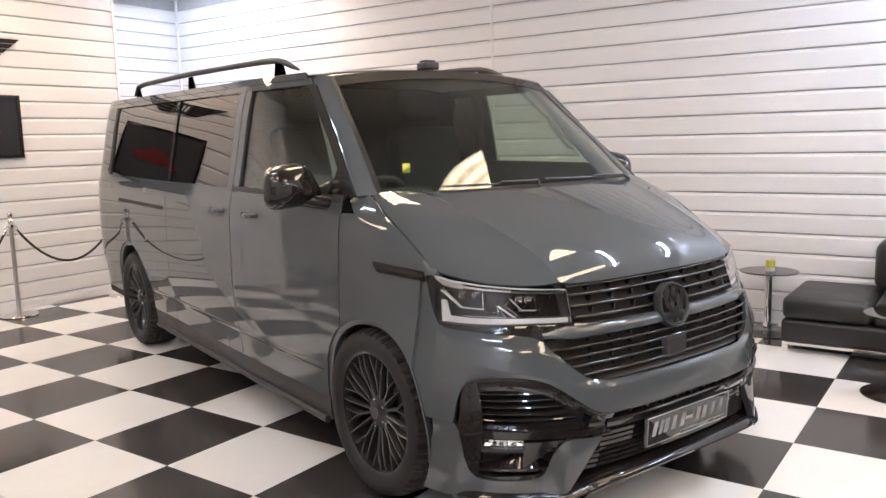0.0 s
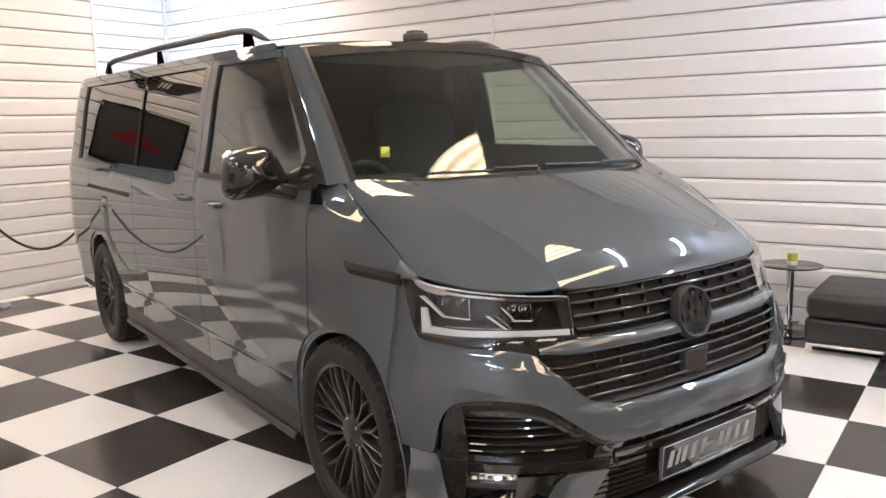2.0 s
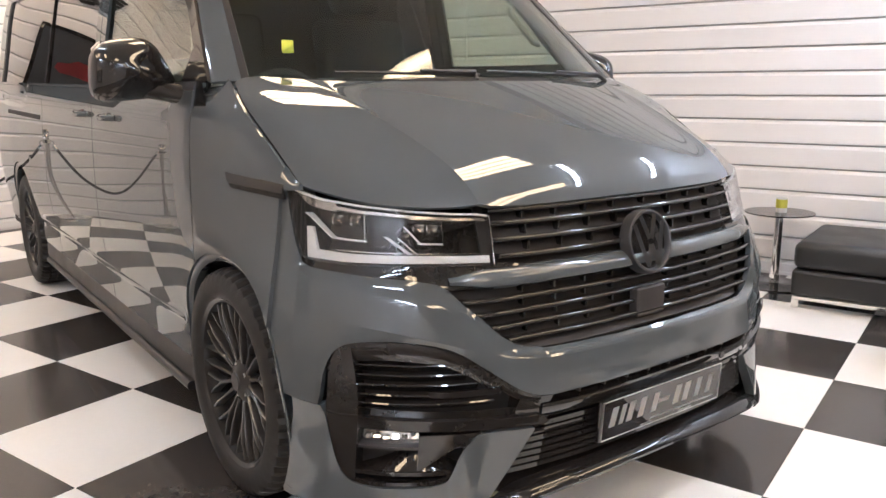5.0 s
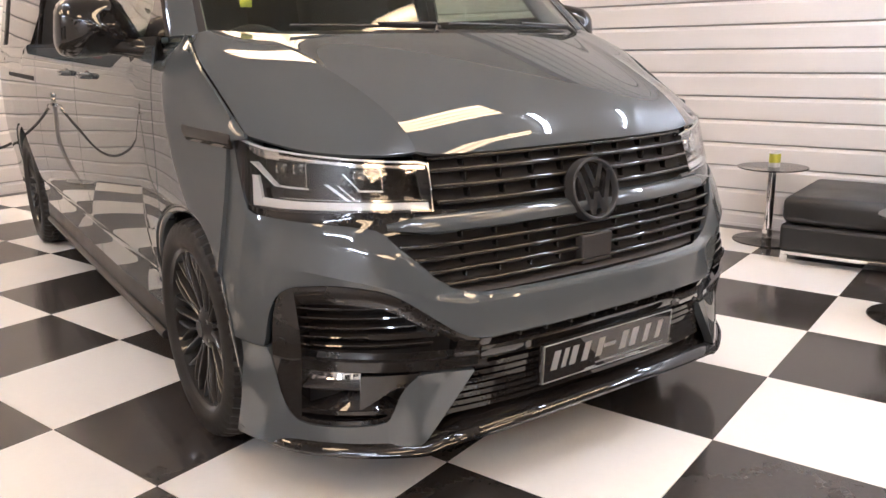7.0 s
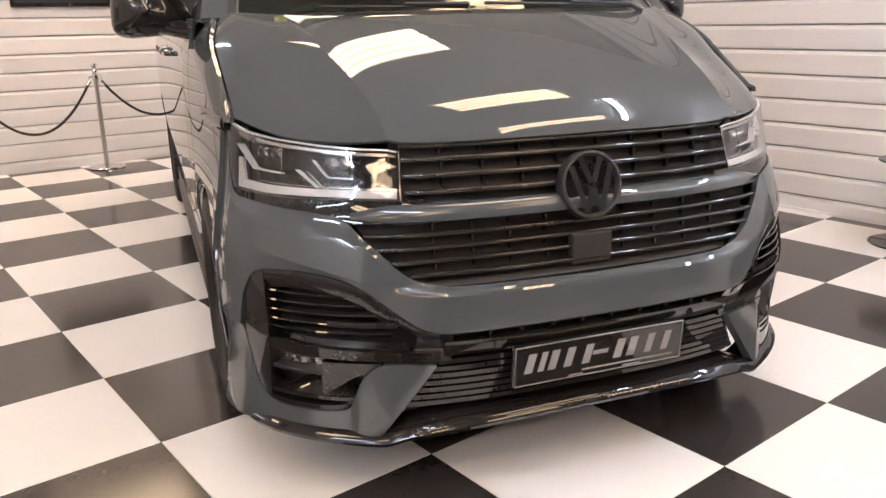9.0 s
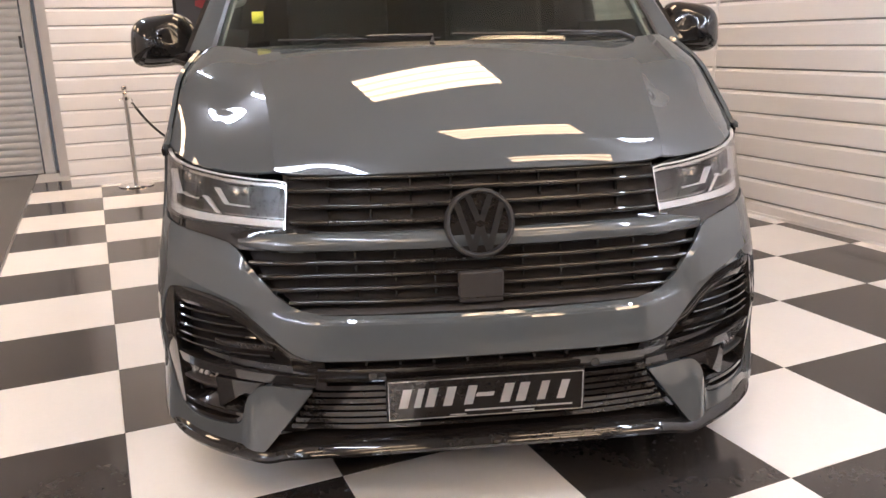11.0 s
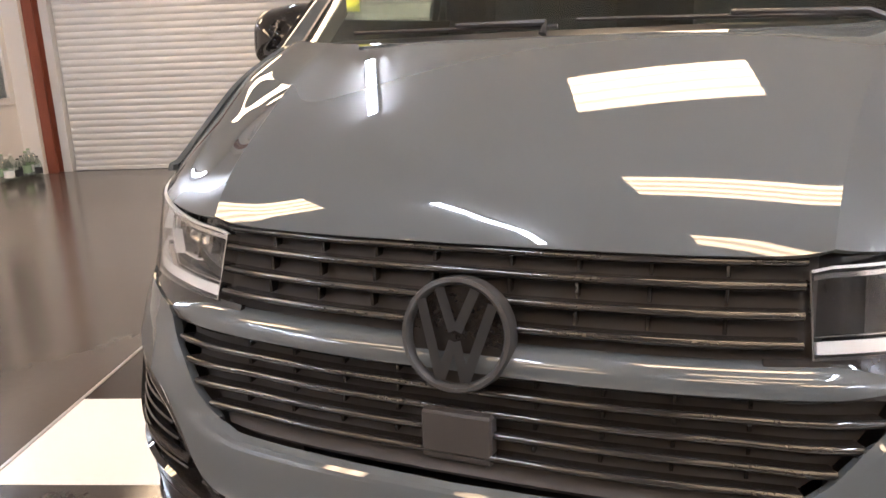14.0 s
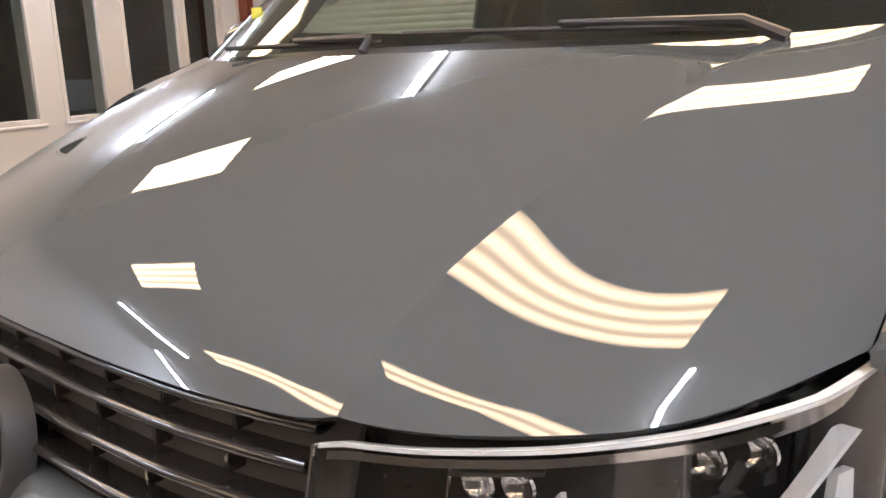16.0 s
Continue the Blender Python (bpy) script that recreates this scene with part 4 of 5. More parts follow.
PANEL = [(0.38, 0.482), (0.44, 0.480), (0.48, 0.488), (0.517, 0.506), (0.58, 0.556), (0.645, 0.604), (0.70, 0.625), (0.78, 0.637), (0.85, 0.632), (0.88, 0.615), (0.897, 0.560), (0.905, 0.46)]
FLOOR = [(0.38, 0.392), (0.47, 0.386), (0.595, 0.394), (0.625, 0.375), (0.650, 0.340), (0.662, 0.296), (0.672, 0.262), (0.70, 0.250), (0.76, 0.246), (0.84, 0.244), (0.87, 0.260), (0.888, 0.312), (0.905, 0.44)]
PANEL, FLOOR = eased(PANEL), eased(FLOOR)
LOW_BAND = table(*([(0, 0.482)] + PANEL[1:]))
HIGH_BAND = table((0, 0.590), (0.42, 0.593), (0.47, 0.599), (0.505, 0.612), (0.55, 0.640), (0.60, 0.682), (0.65, 0.720), (0.685, 0.754), (0.71, 0.769), (0.769, 0.780), (0.838, 0.787), (0.887, 0.793))
RISE = [(0.70, 0.793), (0.818, 0.799), (0.862, 0.810), (0.90, 0.852), (0.93, 0.900), (0.95, 0.938), (0.968, 0.978), (0.976, 1.0)]      # the bumper's edge round the lamp's outer end


def skin(z0, z1, x0, x1, off=0.0, nx=40, nz=10):
    P = []
    for i in range(nx + 1):
        s0, s1 = s_of(x0, 0.6), s_of(x1, 0.6)
        s = s0 + (s1 - s0) * i / nx
        row = []
        for j in range(nz + 1):
            x = half(YS, 0.6) * math.sin(abs(s) * math.pi / 2) ** (2 / 3.1)
            a, b = z0(x), z1(x)
            z = a + (b - a) * j / nz
            row.append(nose(math.copysign(abs(s), s) if s else 0.0, z, off))
        P.append(row)
    return P


LINE_LOW = table((0.56, 0.575), (0.617, 0.607), (0.653, 0.622), (0.727, 0.643), (0.786, 0.658), (0.846, 0.672), (0.95, 0.69))      # two character lines over the intake
LINE_HIGH = table((0.56, 0.66), (0.65, 0.703), (0.71, 0.718), (0.78, 0.730), (0.83, 0.740), (0.886, 0.748), (0.911, 0.758), (0.929, 0.782), (0.936, 0.796), (0.95, 0.82))


def creased():
    """The bumper's skin with its two character lines as edges of the mesh."""
    P, s1 = [], 1.0
    for i in range(281):
        s = -s1 + 2 * s1 * i / 280
        x = half(YS, 0.6) * math.sin(abs(s) * math.pi / 2) ** (2 / 3.1)
        lo, hi = LOW_BAND(x), HIGH_BAND(x) if abs(s) < 0.7 else line(RISE, abs(s))
        w = min(max((x - 0.575) / 0.06, 0), 1) * min(max((0.946 - x) / 0.012, 0), 1)
        stops = [lo + (hi - lo) * k / 3 for k in range(4)]
        stops = [lo, stops[1] * (1 - w) + LINE_LOW(x) * w, stops[2] * (1 - w) + LINE_HIGH(x) * w, hi]
        proud = [0, 0.0075 * w, 0.006 * w, 0]
        row = []
        for k in range(19):
            q = k / 6
            z = line(list(enumerate(stops)), q)
            row.append(nose(tuck(s, z), z, -line(list(enumerate(proud)), q)))
        P.append(row)
    return P


bumper = obj("bumper", *sheet(creased(), 0.02), PAINT, van, "grey painted front bumper", True, 12)
for side in (1, -1):
    # gloss strip that carries the lamp down to the lower grille
    lowS = table((0.50, 0.770), (0.60, 0.752), (0.685, 0.752), (0.71, 0.768), (0.769, 0.780), (0.838, 0.787), (0.887, 0.793), (0.929, 0.799), (0.939, 0.810))
    highS = table((0.50, 0.806), (0.61, 0.809), (0.72, 0.812), (0.89, 0.814), (0.922, 0.817), (0.940, 0.822))
    P = skin(lowS, highS, 0.50, 0.939, 0.006, 36, 4)
    obj("lamp_strip", *sheet(P if side > 0 else flip(P), 0.01 * side), GLOSS, van, "gloss black strip below the headlight")

# headlights
LT = table((0.505, 0.925), (0.525, 0.932), (0.60, 0.936), (0.70, 0.946), (0.80, 0.960), (0.868, 0.974), (0.8972, 0.990))
LB = table((0.500, 0.805), (0.66, 0.811), (0.83, 0.813), (0.8655, 0.816), (0.8835, 0.820), (0.8901, 0.857), (0.8942, 0.905), (0.8962, 0.943), (0.8972, 0.980))
for side in (1, -1):
    lamp = knot("headlight", van, "clear headlight with chrome light guides")

    def put(name, P, material, thick=0.004, label="", parent=lamp):
        return obj(name, *sheet(P if side > 0 else flip(P), thick * side), material, parent, label, True, 40)

    def zone(x0, x1, t0, t1, off, nx=14, nz=4, slope=0.0):
        """Patch in the lamp: x along the nose, t from its lower to its upper edge."""
        P = []
        sa, sb = s_of(x0, 0.9), 0.97 if x1 > 0.896 else s_of(x1, 0.9)
        for i in range(nx + 1):
            s = sa + (sb - sa) * i / nx
            x = half(YS, 0.9) * math.sin(s * math.pi / 2) ** (2 / 2.8)
            row = []
            for j in range(nz + 1):
                t = t0 + (t1 - t0) * j / nz + slope * i / nx
                row.append(nose(s, LB(x) + (LT(x) - LB(x)) * t, off))
            P.append(row)
        return P

    put("housing", zone(0.506, 0.902, 0.0, 1.0, 0.085, 24, 8), GLOSS)
    put("bezel", zone(0.506, 0.905, -0.01, 0.02, 0.004, 24, 2), SATIN, 0.07)
    # pale material paints the light that the clear lens edge catches
    put("bezel", zone(0.512, 0.895, 0.962, 0.995, 0.004, 28, 3), LIGHTBAR, 0.010, "pale upper lamp edge")
    put("bezel", zone(0.506, 0.5085, 0.0, 1.0, 0.003, 2, 6), CHROME, 0.03)
    put("light_guide", zone(0.515, 0.868, 0.03, 0.17, 0.012, 34, 3), LIGHTBAR, 0.010, "pale daytime light guide")
    rows = [[nose(a + 0.036 * f + (b - a - 0.022 * f) * j / 4, 0.8205 + 0.078 * f, 0.012) for f in np.linspace(0, 1, 9)] for a, b in ((0.80, 0.852),) for j in range(5)]
    put("guide_arm", rows, LIGHTBAR, 0.010)
    put("guide_edge", zone(0.515, 0.845, 0.185, 0.20, 0.022, 24, 2), CHROME, 0.02)
    put("outer_chrome", zone(0.845, 0.8955, 0.80, 0.94, 0.02, 8, 3), CHROME, 0.02)
    put("eyebrow", zone(0.515, 0.86, 0.84, 0.895, 0.016, 24, 2), CHROME, 0.02)
    # chevron in the middle
    for k in range(2):
        P = []
        for i in range(6):
            t = 0.17 + 0.30 * i / 5
            x = 0.692 + (0.036 + 0.008 * k) * i / 5 + 0.014 * k
            z = LB(x) + (LT(x) - LB(x)) * t
            P.append([nose(s_of(x + d, z), z, 0.018 + 0.006 * k) for d in (0, 0.004 + 0.006 * k)])
        put("chevron", P, LIGHTBAR if k else CHROME, 0.012)
    # two lens modules with angled light bars
    for x0, x1, t0, t1 in ((0.624, 0.700, 0.40, 0.76), (0.795, 0.866, 0.40, 0.80)):
        cx, ct = (x0 + x1) / 2, (t0 + t1) / 2
        put("module_body", zone(x0, x1, t0, t1, 0.055, 6, 6), GLOSS, 0.02)
        put("module_frame", zone(x0, x0 + 0.0016, t0 - 0.045, t1 + 0.05, 0.026, 2, 6), CHROME, 0.006)
        put("module_frame", zone(x0, x1, t1 + 0.048, t1 + 0.060, 0.026, 6, 2), CHROME, 0.006)
        put("module_shroud", zone(x0, x1, t1, t1 + 0.03, 0.025, 6, 2), SATIN, 0.03)
        put("module_frame", zone(x0, x1 - 0.014, t0 - 0.045, t0 - 0.015, 0.026, 6, 2), LIGHTBAR, 0.012)
        P = []
        for i in range(6):
            t = t0 - 0.04 + (t1 - t0) * 0.85 * i / 5
            x = x1 - 0.018 + 0.030 * i / 5
            z = LB(x) + (LT(x) - LB(x)) * t
            P.append([nose(s_of(min(x + d, 0.885), z), z, 0.026) for d in (0, 0.0042)])
        put("module_frame", P, LIGHTBAR, 0.02)
        for k, dx in enumerate((-0.016, 0.018)):
            zc = LB(cx) + (LT(cx) - LB(cx)) * (ct + 0.06)
            c = Vector(nose(s_of(cx + dx, zc), zc, 0.045))
            for nm, prof, mat in (("projector", [(0, -0.012), (0.007, -0.0105), (0.0125, -0.006), (0.015, 0.0)], LENS), ("reflector", [(0.0, 0.007), (0.012, 0.0035), (0.0165, -0.002), (0.018, 0.001)], CHROME)):
                V, F = lathe(prof, 18, "y")
                obj(nm, [(side * c.x + x, c.y + y, c.z + z) for x, y, z in V], F, mat, lamp)
    put("lens", zone(0.506, 0.9075, 0.0, 1.0, 0.0, 28, 8), LENS, 0.003, "clear plastic lens")

# upper grille
grille = obj("upper_grille", *sheet([[front(x, z, 0.044) for z in np.linspace(0.785, 0.945, 5)] for x in np.linspace(-0.53, 0.53, 33)], 0.01), VOID, van, "black slatted upper grille")
for z, h, o in ((0.934, 0.0045, 0.006), (0.902, 0.005, 0.002), (0.862, 0.005, 0.0), (0.822, 0.005, 0.0)):
    L = 0.504 if z > 0.93 else 0.501
    prof = [(z + h - 0.006, 0.040), (z + h - 0.002, o + 0.012), (z + h - 0.0002, o + 0.0055), (z + h - 0.0012, o + 0.0022), (z + h - 0.0030, o + 0.0016), (z - h * 0.6, o + 0.0075), (z - h, o + 0.016), (z - h, 0.040)]
    rows = [[front(x, a, b) for a, b in prof] for x in np.linspace(-L, L, 49)]
    obj("slat", *sheet(rows, 0.003), GLOSS, grille, "", True, 80)
for z0, z1 in ((0.909, 0.929), (0.869, 0.895), (0.829, 0.855)):
    for k in range(8):
        x = (0.066 + 0.109 * (k % 4)) * (1 if k < 4 else -1)
        c = front(x, (z0 + z1) / 2, 0.03)
        part("fin", boxes((x - 0.003, x + 0.003, c[1] - 0.008, c[1] + 0.02, z0, z1), bevel=0.001), GLOSS, grille)
TAPER = lambda x: min(1, max((0.655 - abs(x)) / 0.10, 0.22))
bar = [[front(x, 0.772 + (z - 0.771) * TAPER(x), o) for z, o in ((0.791, 0.03), (0.7905, 0.008), (0.785, 0.0), (0.772, -0.003), (0.757, 0.0), (0.751, 0.008), (0.750, 0.03))] for x in np.linspace(-0.64, 0.64, 57)]
obj("grille_bar", *sheet(bar, 0.004), PAINT, van, "grey painted bar between the grilles")
lower = obj("lower_grille", *sheet([[front(gl(z) * u * 1.01, z, 0.046) for z in np.linspace(0.585, 0.785, 8)] for u in np.linspace(-1, 1, 33)], 0.01), VOID, van, "black slatted lower grille")
for z in (0.718, 0.684, 0.650, 0.616):
    L = gl(z) - 0.004
    prof = [(z - 0.001, 0.042), (z + 0.003, 0.017), (z + 0.0048, 0.0105), (z + 0.0038, 0.0072), (z + 0.002, 0.0066), (z - 0.003, 0.0125), (z - 0.005, 0.021), (z - 0.005, 0.042)]
    obj("slat", *sheet([[front(x, a, b) for a, b in prof] for x in np.linspace(-L, L, 49)], 0.003), GLOSS, lower, "", True, 80)
for z0, z1 in ((0.727, 0.742), (0.693, 0.708), (0.659, 0.674), (0.625, 0.640)):
    for k in range(8):
        x = (0.12 + 0.105 * (k % 4)) * (1 if k < 4 else -1)
        c = front(x, (z0 + z1) / 2, 0.035)
        part("fin", boxes((x - 0.003, x + 0.003, c[1] - 0.006, c[1] + 0.02, z0, z1), bevel=0.001), GLOSS, lower)
part("radar_cover", boxes((-0.060, 0.060, lerp(NOSE, 0.64) - 0.003, lerp(NOSE, 0.64) + 0.03, 0.603, 0.688), bevel=0.004), VOID, lower, "smooth black radar cover")

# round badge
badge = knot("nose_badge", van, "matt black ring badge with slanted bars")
BM = pose(0, -0.768, 0.816, -13, 0, 0)
V, F = lathe([(0.078, 0.012), (0.080, -0.004), (0.084, -0.008), (0.090, -0.007), (0.0925, 0.0), (0.0925, 0.028), (0.078, 0.028)], 64, "y", True)
o = obj("ring", V, F, BADGE, badge)
o.matrix_basis = BM
o = obj("backing", *lathe([(0, 0.010), (0.079, 0.010), (0.079, 0.03), (0, 0.03)], 48, "y"), GLOSS, badge)
o.matrix_basis = BM


def bar_between(p, q, w):
    d = (Vector(q) - Vector(p)).normalized()
    s = Vector((-d.y, d.x))
    bm = bmesh.new()
    a, b = Vector(p), Vector(q)
    f = bm.faces.new([bm.verts.new((v.x, -0.006, v.y)) for v in (a + s * w, b + s * w, b - s * w, a - s * w)])
    bmesh.ops.solidify(bm, geom=[f], thickness=0.016)
    return bm


for p, q in (((-0.030, 0.073), (-0.0035, 0.006)), ((0.030, 0.073), (0.0035, 0.006)), ((-0.060, 0.052), (-0.021, -0.072)), ((0.060, 0.052), (0.021, -0.072)), ((-0.021, -0.072), (-0.002, -0.010)), ((0.021, -0.072), (0.002, -0.010))):
    o = part("bar", bar_between(p, q, 0.0082), BADGE, badge)
    o.matrix_basis = BM

# bumper corners: black intake panels, fins, fog lamps, grey blades
IN_TOP, IN_LOW = table(*PANEL), table(*FLOOR)
for side in (1, -1):
    intake = knot("corner_intake", van, "gloss black corner intake with fins")

    def put(name, P, material, thick=0.006, label="", parent=intake):
        return obj(name, *sheet(P if side > 0 else flip(P), thick * side), material, parent, label, True, 40)

    def patch(lo, hi, x0, x1, off=0.0, nx=24, nz=6):
        P = []
        for i in range(nx + 1):
            x = x0 + (x1 - x0) * i / nx
            a, b = lo(x) if callable(lo) else lo, hi(x) if callable(hi) else hi
            P.append([nose(s_of(min(x, half(YS, a + (b - a) * j / nz) * 0.9995), a + (b - a) * j / nz), a + (b - a) * j / nz, off(j / nz) if callable(off) else off) for j in range(nz + 1)])
        return P

    RT = lambda x: line([(0.59, 0.500), (0.62, 0.532), (0.66, 0.556), (0.72, 0.566), (0.86, 0.570)], x)      # upper edge of the pocket
    put("frame", patch(lambda x: max(IN_TOP(x) - 0.05, RT(x)) if x > 0.56 else IN_TOP(x) - 0.035, lambda x: IN_TOP(x) - 0.003, 0.46, 0.86, lambda t: 0.003 + 0.012 * (1 - t) ** 2, 30, 6), GLOSS, 0.05)
    put("frame", patch(lambda x: IN_LOW(x) + 0.003, lambda x: IN_TOP(x) - 0.003, 0.856, 0.904, lambda t: 0.002, 40, 14), GLOSS, 0.05)
    put("frame", patch(lambda x: IN_LOW(x) + 0.003, lambda x: IN_LOW(x) + 0.016, 0.668, 0.858, 0.004, 14, 3), GLOSS, 0.05)
    put("backing", patch(lambda x: IN_LOW(x), lambda x: IN_TOP(x) - 0.02, 0.50, 0.875, 0.07, 24, 6), VOID, 0.01)
    for z, xi in ((0.572, 0.655), (0.548, 0.635), (0.524, 0.61), (0.500, 0.59), (0.478, 0.575)):
        put("fin", patch(z - 0.022, z + 0.003, xi, 0.86, lambda t: 0.011 + 0.034 * max(0.86 - t, 0) + 0.03 * max(t - 0.92, 0), 18, 8), GLOSS, 0.004)
    put("fin_hook", patch(lambda x: 0.497 + 0.12 * max(x - 0.70, 0), lambda x: 0.511 + 0.12 * max(x - 0.70, 0), 0.56, 0.725, 0.004, 10, 3), GLOSS, 0.01)
    # long double blade that runs inward
    put("blade", patch(lambda x: 0.412 - 0.05 * (0.86 - x), lambda x: 0.446 - 0.05 * (0.86 - x), 0.452, 0.86, lambda t: 0.003 + 0.004 * (1 - t) + 0.10 * max(t - 0.88, 0), 30, 8), GLOSS, 0.05)
    put("blade_tip", patch(lambda x: 0.414 - 0.05 * (0.86 - x), lambda x: 0.478, 0.425, 0.515, lambda t: 0.004 + 0.010 * math.sin(math.pi * t), 10, 6), GLOSS, 0.05)
    put("fog_lamp", patch(0.362, 0.394, 0.722, 0.853, 0.034, 8, 4), CHROME, 0.02, "small chrome fog lamp")
    for k in range(7):
        put("lamp_facet", patch(0.366 + 0.002 * (k % 3), 0.386 + 0.003 * (k % 2), 0.730 + 0.018 * k, 0.742 + 0.018 * k, lambda t: 0.024 + 0.016 * abs(t - 0.5), 3, 4), CHROME, 0.004)
    put("fog_lamp_lens", patch(0.357, 0.397, 0.715, 0.856, 0.020, 8, 4), LENS, 0.003)
    put("deflector", patch(lambda x: 0.290, lambda x: 0.352 - 0.55 * max(0.748 - x, 0) - 0.55 * max(x - 0.748, 0), 0.640, 0.852, lambda t: 0.006 + 0.045 * t, 16, 5), GLOSS, 0.01)
    put("shelf", patch(0.352, 0.360, 0.60, 0.856, 0.012, 12, 2), SATIN, 0.05)
    put("cheek", patch(lambda x: 0.356 - 0.8 * max(x - 0.66, 0), lambda x: 0.392, 0.60, 0.742, 0.010, 10, 4), GLOSS, 0.03)
    put("fin", patch(0.281, 0.292, 0.664, 0.856, 0.004, 12, 4), GLOSS, 0.04)
    put("fin", patch(0.250, 0.259, 0.672, 0.85, 0.006, 12, 4), GLOSS, 0.04)
    # parking sensor
    c = Vector(nose(s_of(0.889, 0.48), 0.48, -0.001))
    o = obj("parking_sensor", *lathe([(0, 0), (0.013, 0), (0.015, 0.003), (0.015, 0.01)], 20, "y"), GLOSS, intake)
    o.matrix_basis = pose(side * c.x, c.y, c.z, 0, 0, side * 62)

    # grey corner blade: a slanted panel that ends in the lip
    def blade_hi(x):
        return line([(0.38, 0.392)] + FLOOR[1:] + [(0.9051, 0.458), (0.96, 0.459)], x)

    def blade_lo(x):
        return line([(0.462, 0.384), (0.592, 0.200), (0.61, 0.190), (0.70, 0.184), (0.96, 0.184)], x)

    P = []
    for i in range(71):
        x = 0.463 + 0.4905 * i / 70
        lo, hi = blade_lo(x), blade_hi(x)
        row = []
        for j in range(11):
            z = lo + (hi - lo) * j / 10
            row.append(nose(tuck(s_of(min(x, half(YS, z) * 0.9995), z), z), z, -min(0.17 * (min(hi, 0.392) - z), 0.032) if z < 0.392 else 0.0))
        P.append(row)
    put("corner_blade", P, PAINT, 0.03, "grey painted bumper corner blade", van)

# lower centre: mesh of thin slats, plate, lip
centre = obj("lower_mesh", *sheet([[front(line([(0.22, 0.585), (0.385, 0.475), (0.485, 0.47)], z) * u, z, 0.06) for z in np.linspace(0.215, 0.485, 7)] for u in np.linspace(-1, 1, 25)], 0.01), VOID, van, "black lower air intake grille")
for i in range(7):
    z = 0.262 + 0.021 * i
    L = line([(0.22, 0.56), (0.385, 0.455)], z)
    obj("slat", *sheet([[front(x, a, b) for a, b in ((z + 0.006, 0.045), (z + 0.005, 0.016), (z - 0.004, 0.014), (z - 0.006, 0.04))] for x in np.linspace(-L, L, 25)], 0.002), GLOSS, centre, "", True, 80)
obj("cross_panel", *sheet([[front(x, z, o) for z, o in ((0.452, 0.04), (0.448, 0.012), (0.415, 0.008), (0.408, 0.03))] for x in np.linspace(-0.445, 0.445, 25)], 0.004), GLOSS, centre, "", True, 80)
for sgn in (-1, 1):
    c = front(0.30 * sgn, 0.43, 0.004)
    o = obj("parking_sensor", *lathe([(0, 0), (0.011, 0), (0.0125, 0.003), (0.0125, 0.01)], 20, "y"), GLOSS, centre)
    o.matrix_basis = pose(*c)
for k in range(8):
    x = -0.315 + 0.09 * k
    c = front(x, 0.47, 0.03)
    part("fin", boxes((x - 0.003, x + 0.003, c[1], c[1] + 0.02, 0.455, 0.482)), SATIN, centre)
plate = knot("show_plate", van, "black show plate with pale bars")
PM = pose(0, -0.848, 0.362, 4, 0, 0)
o = part("holder", boxes((-0.268, 0.268, 0.0, 0.014, -0.062, 0.062), bevel=0.006, seg=2), GLOSS, plate)
o.matrix_basis = PM
o = part("plate_face", boxes((-0.26, 0.26, -0.003, 0.001, -0.0555, 0.0555), bevel=0.001), GLOSS, plate)
o.matrix_basis = PM
STROKES = [(-0.236, 0.024), (-0.196, 0.018), (-0.166, 0.024), (-0.118, 0.024), (-0.062, 0.024), (0.036, 0.026), (0.078, 0.026), (0.136, 0.022), (0.190, 0.022)]
MARKS = [(x, x + w + 0.014, -0.022, 0.034, 0.014) for x, w in STROKES] + [(-0.030, 0.022, 0.0, 0.012, 0.004), (-0.06, 0.235, -0.042, -0.037, 0.002), (-0.10, -0.055, -0.052, -0.048, 0.0), (0.07, 0.13, -0.052, -0.048, 0.0)]
for x0, x1, z0, z1, sh in MARKS:
    bm = bmesh.new()
    f = bm.faces.new([bm.verts.new(v) for v in ((x0, -0.0036, z0), (x1 - sh, -0.0036, z0), (x1, -0.0036, z1), (x0 + sh, -0.0036, z1))])
    bmesh.ops.solidify(bm, geom=[f], thickness=0.0006)
    o = part("pale_bar", bm, PALE, plate)
    o.matrix_basis = PM
o = part("plate_border", boxes((-0.262, 0.262, -0.0045, 0.0, 0.0555, 0.0572), (-0.262, 0.262, -0.0045, 0.0, -0.0572, -0.0555), (-0.262, -0.260, -0.0045, 0.0, -0.0555, 0.0555), (0.260, 0.262, -0.0045, 0.0, -0.0555, 0.0555), bevel=0.0005), STEEL, plate, "thin pale plate border")
o.matrix_basis = PM
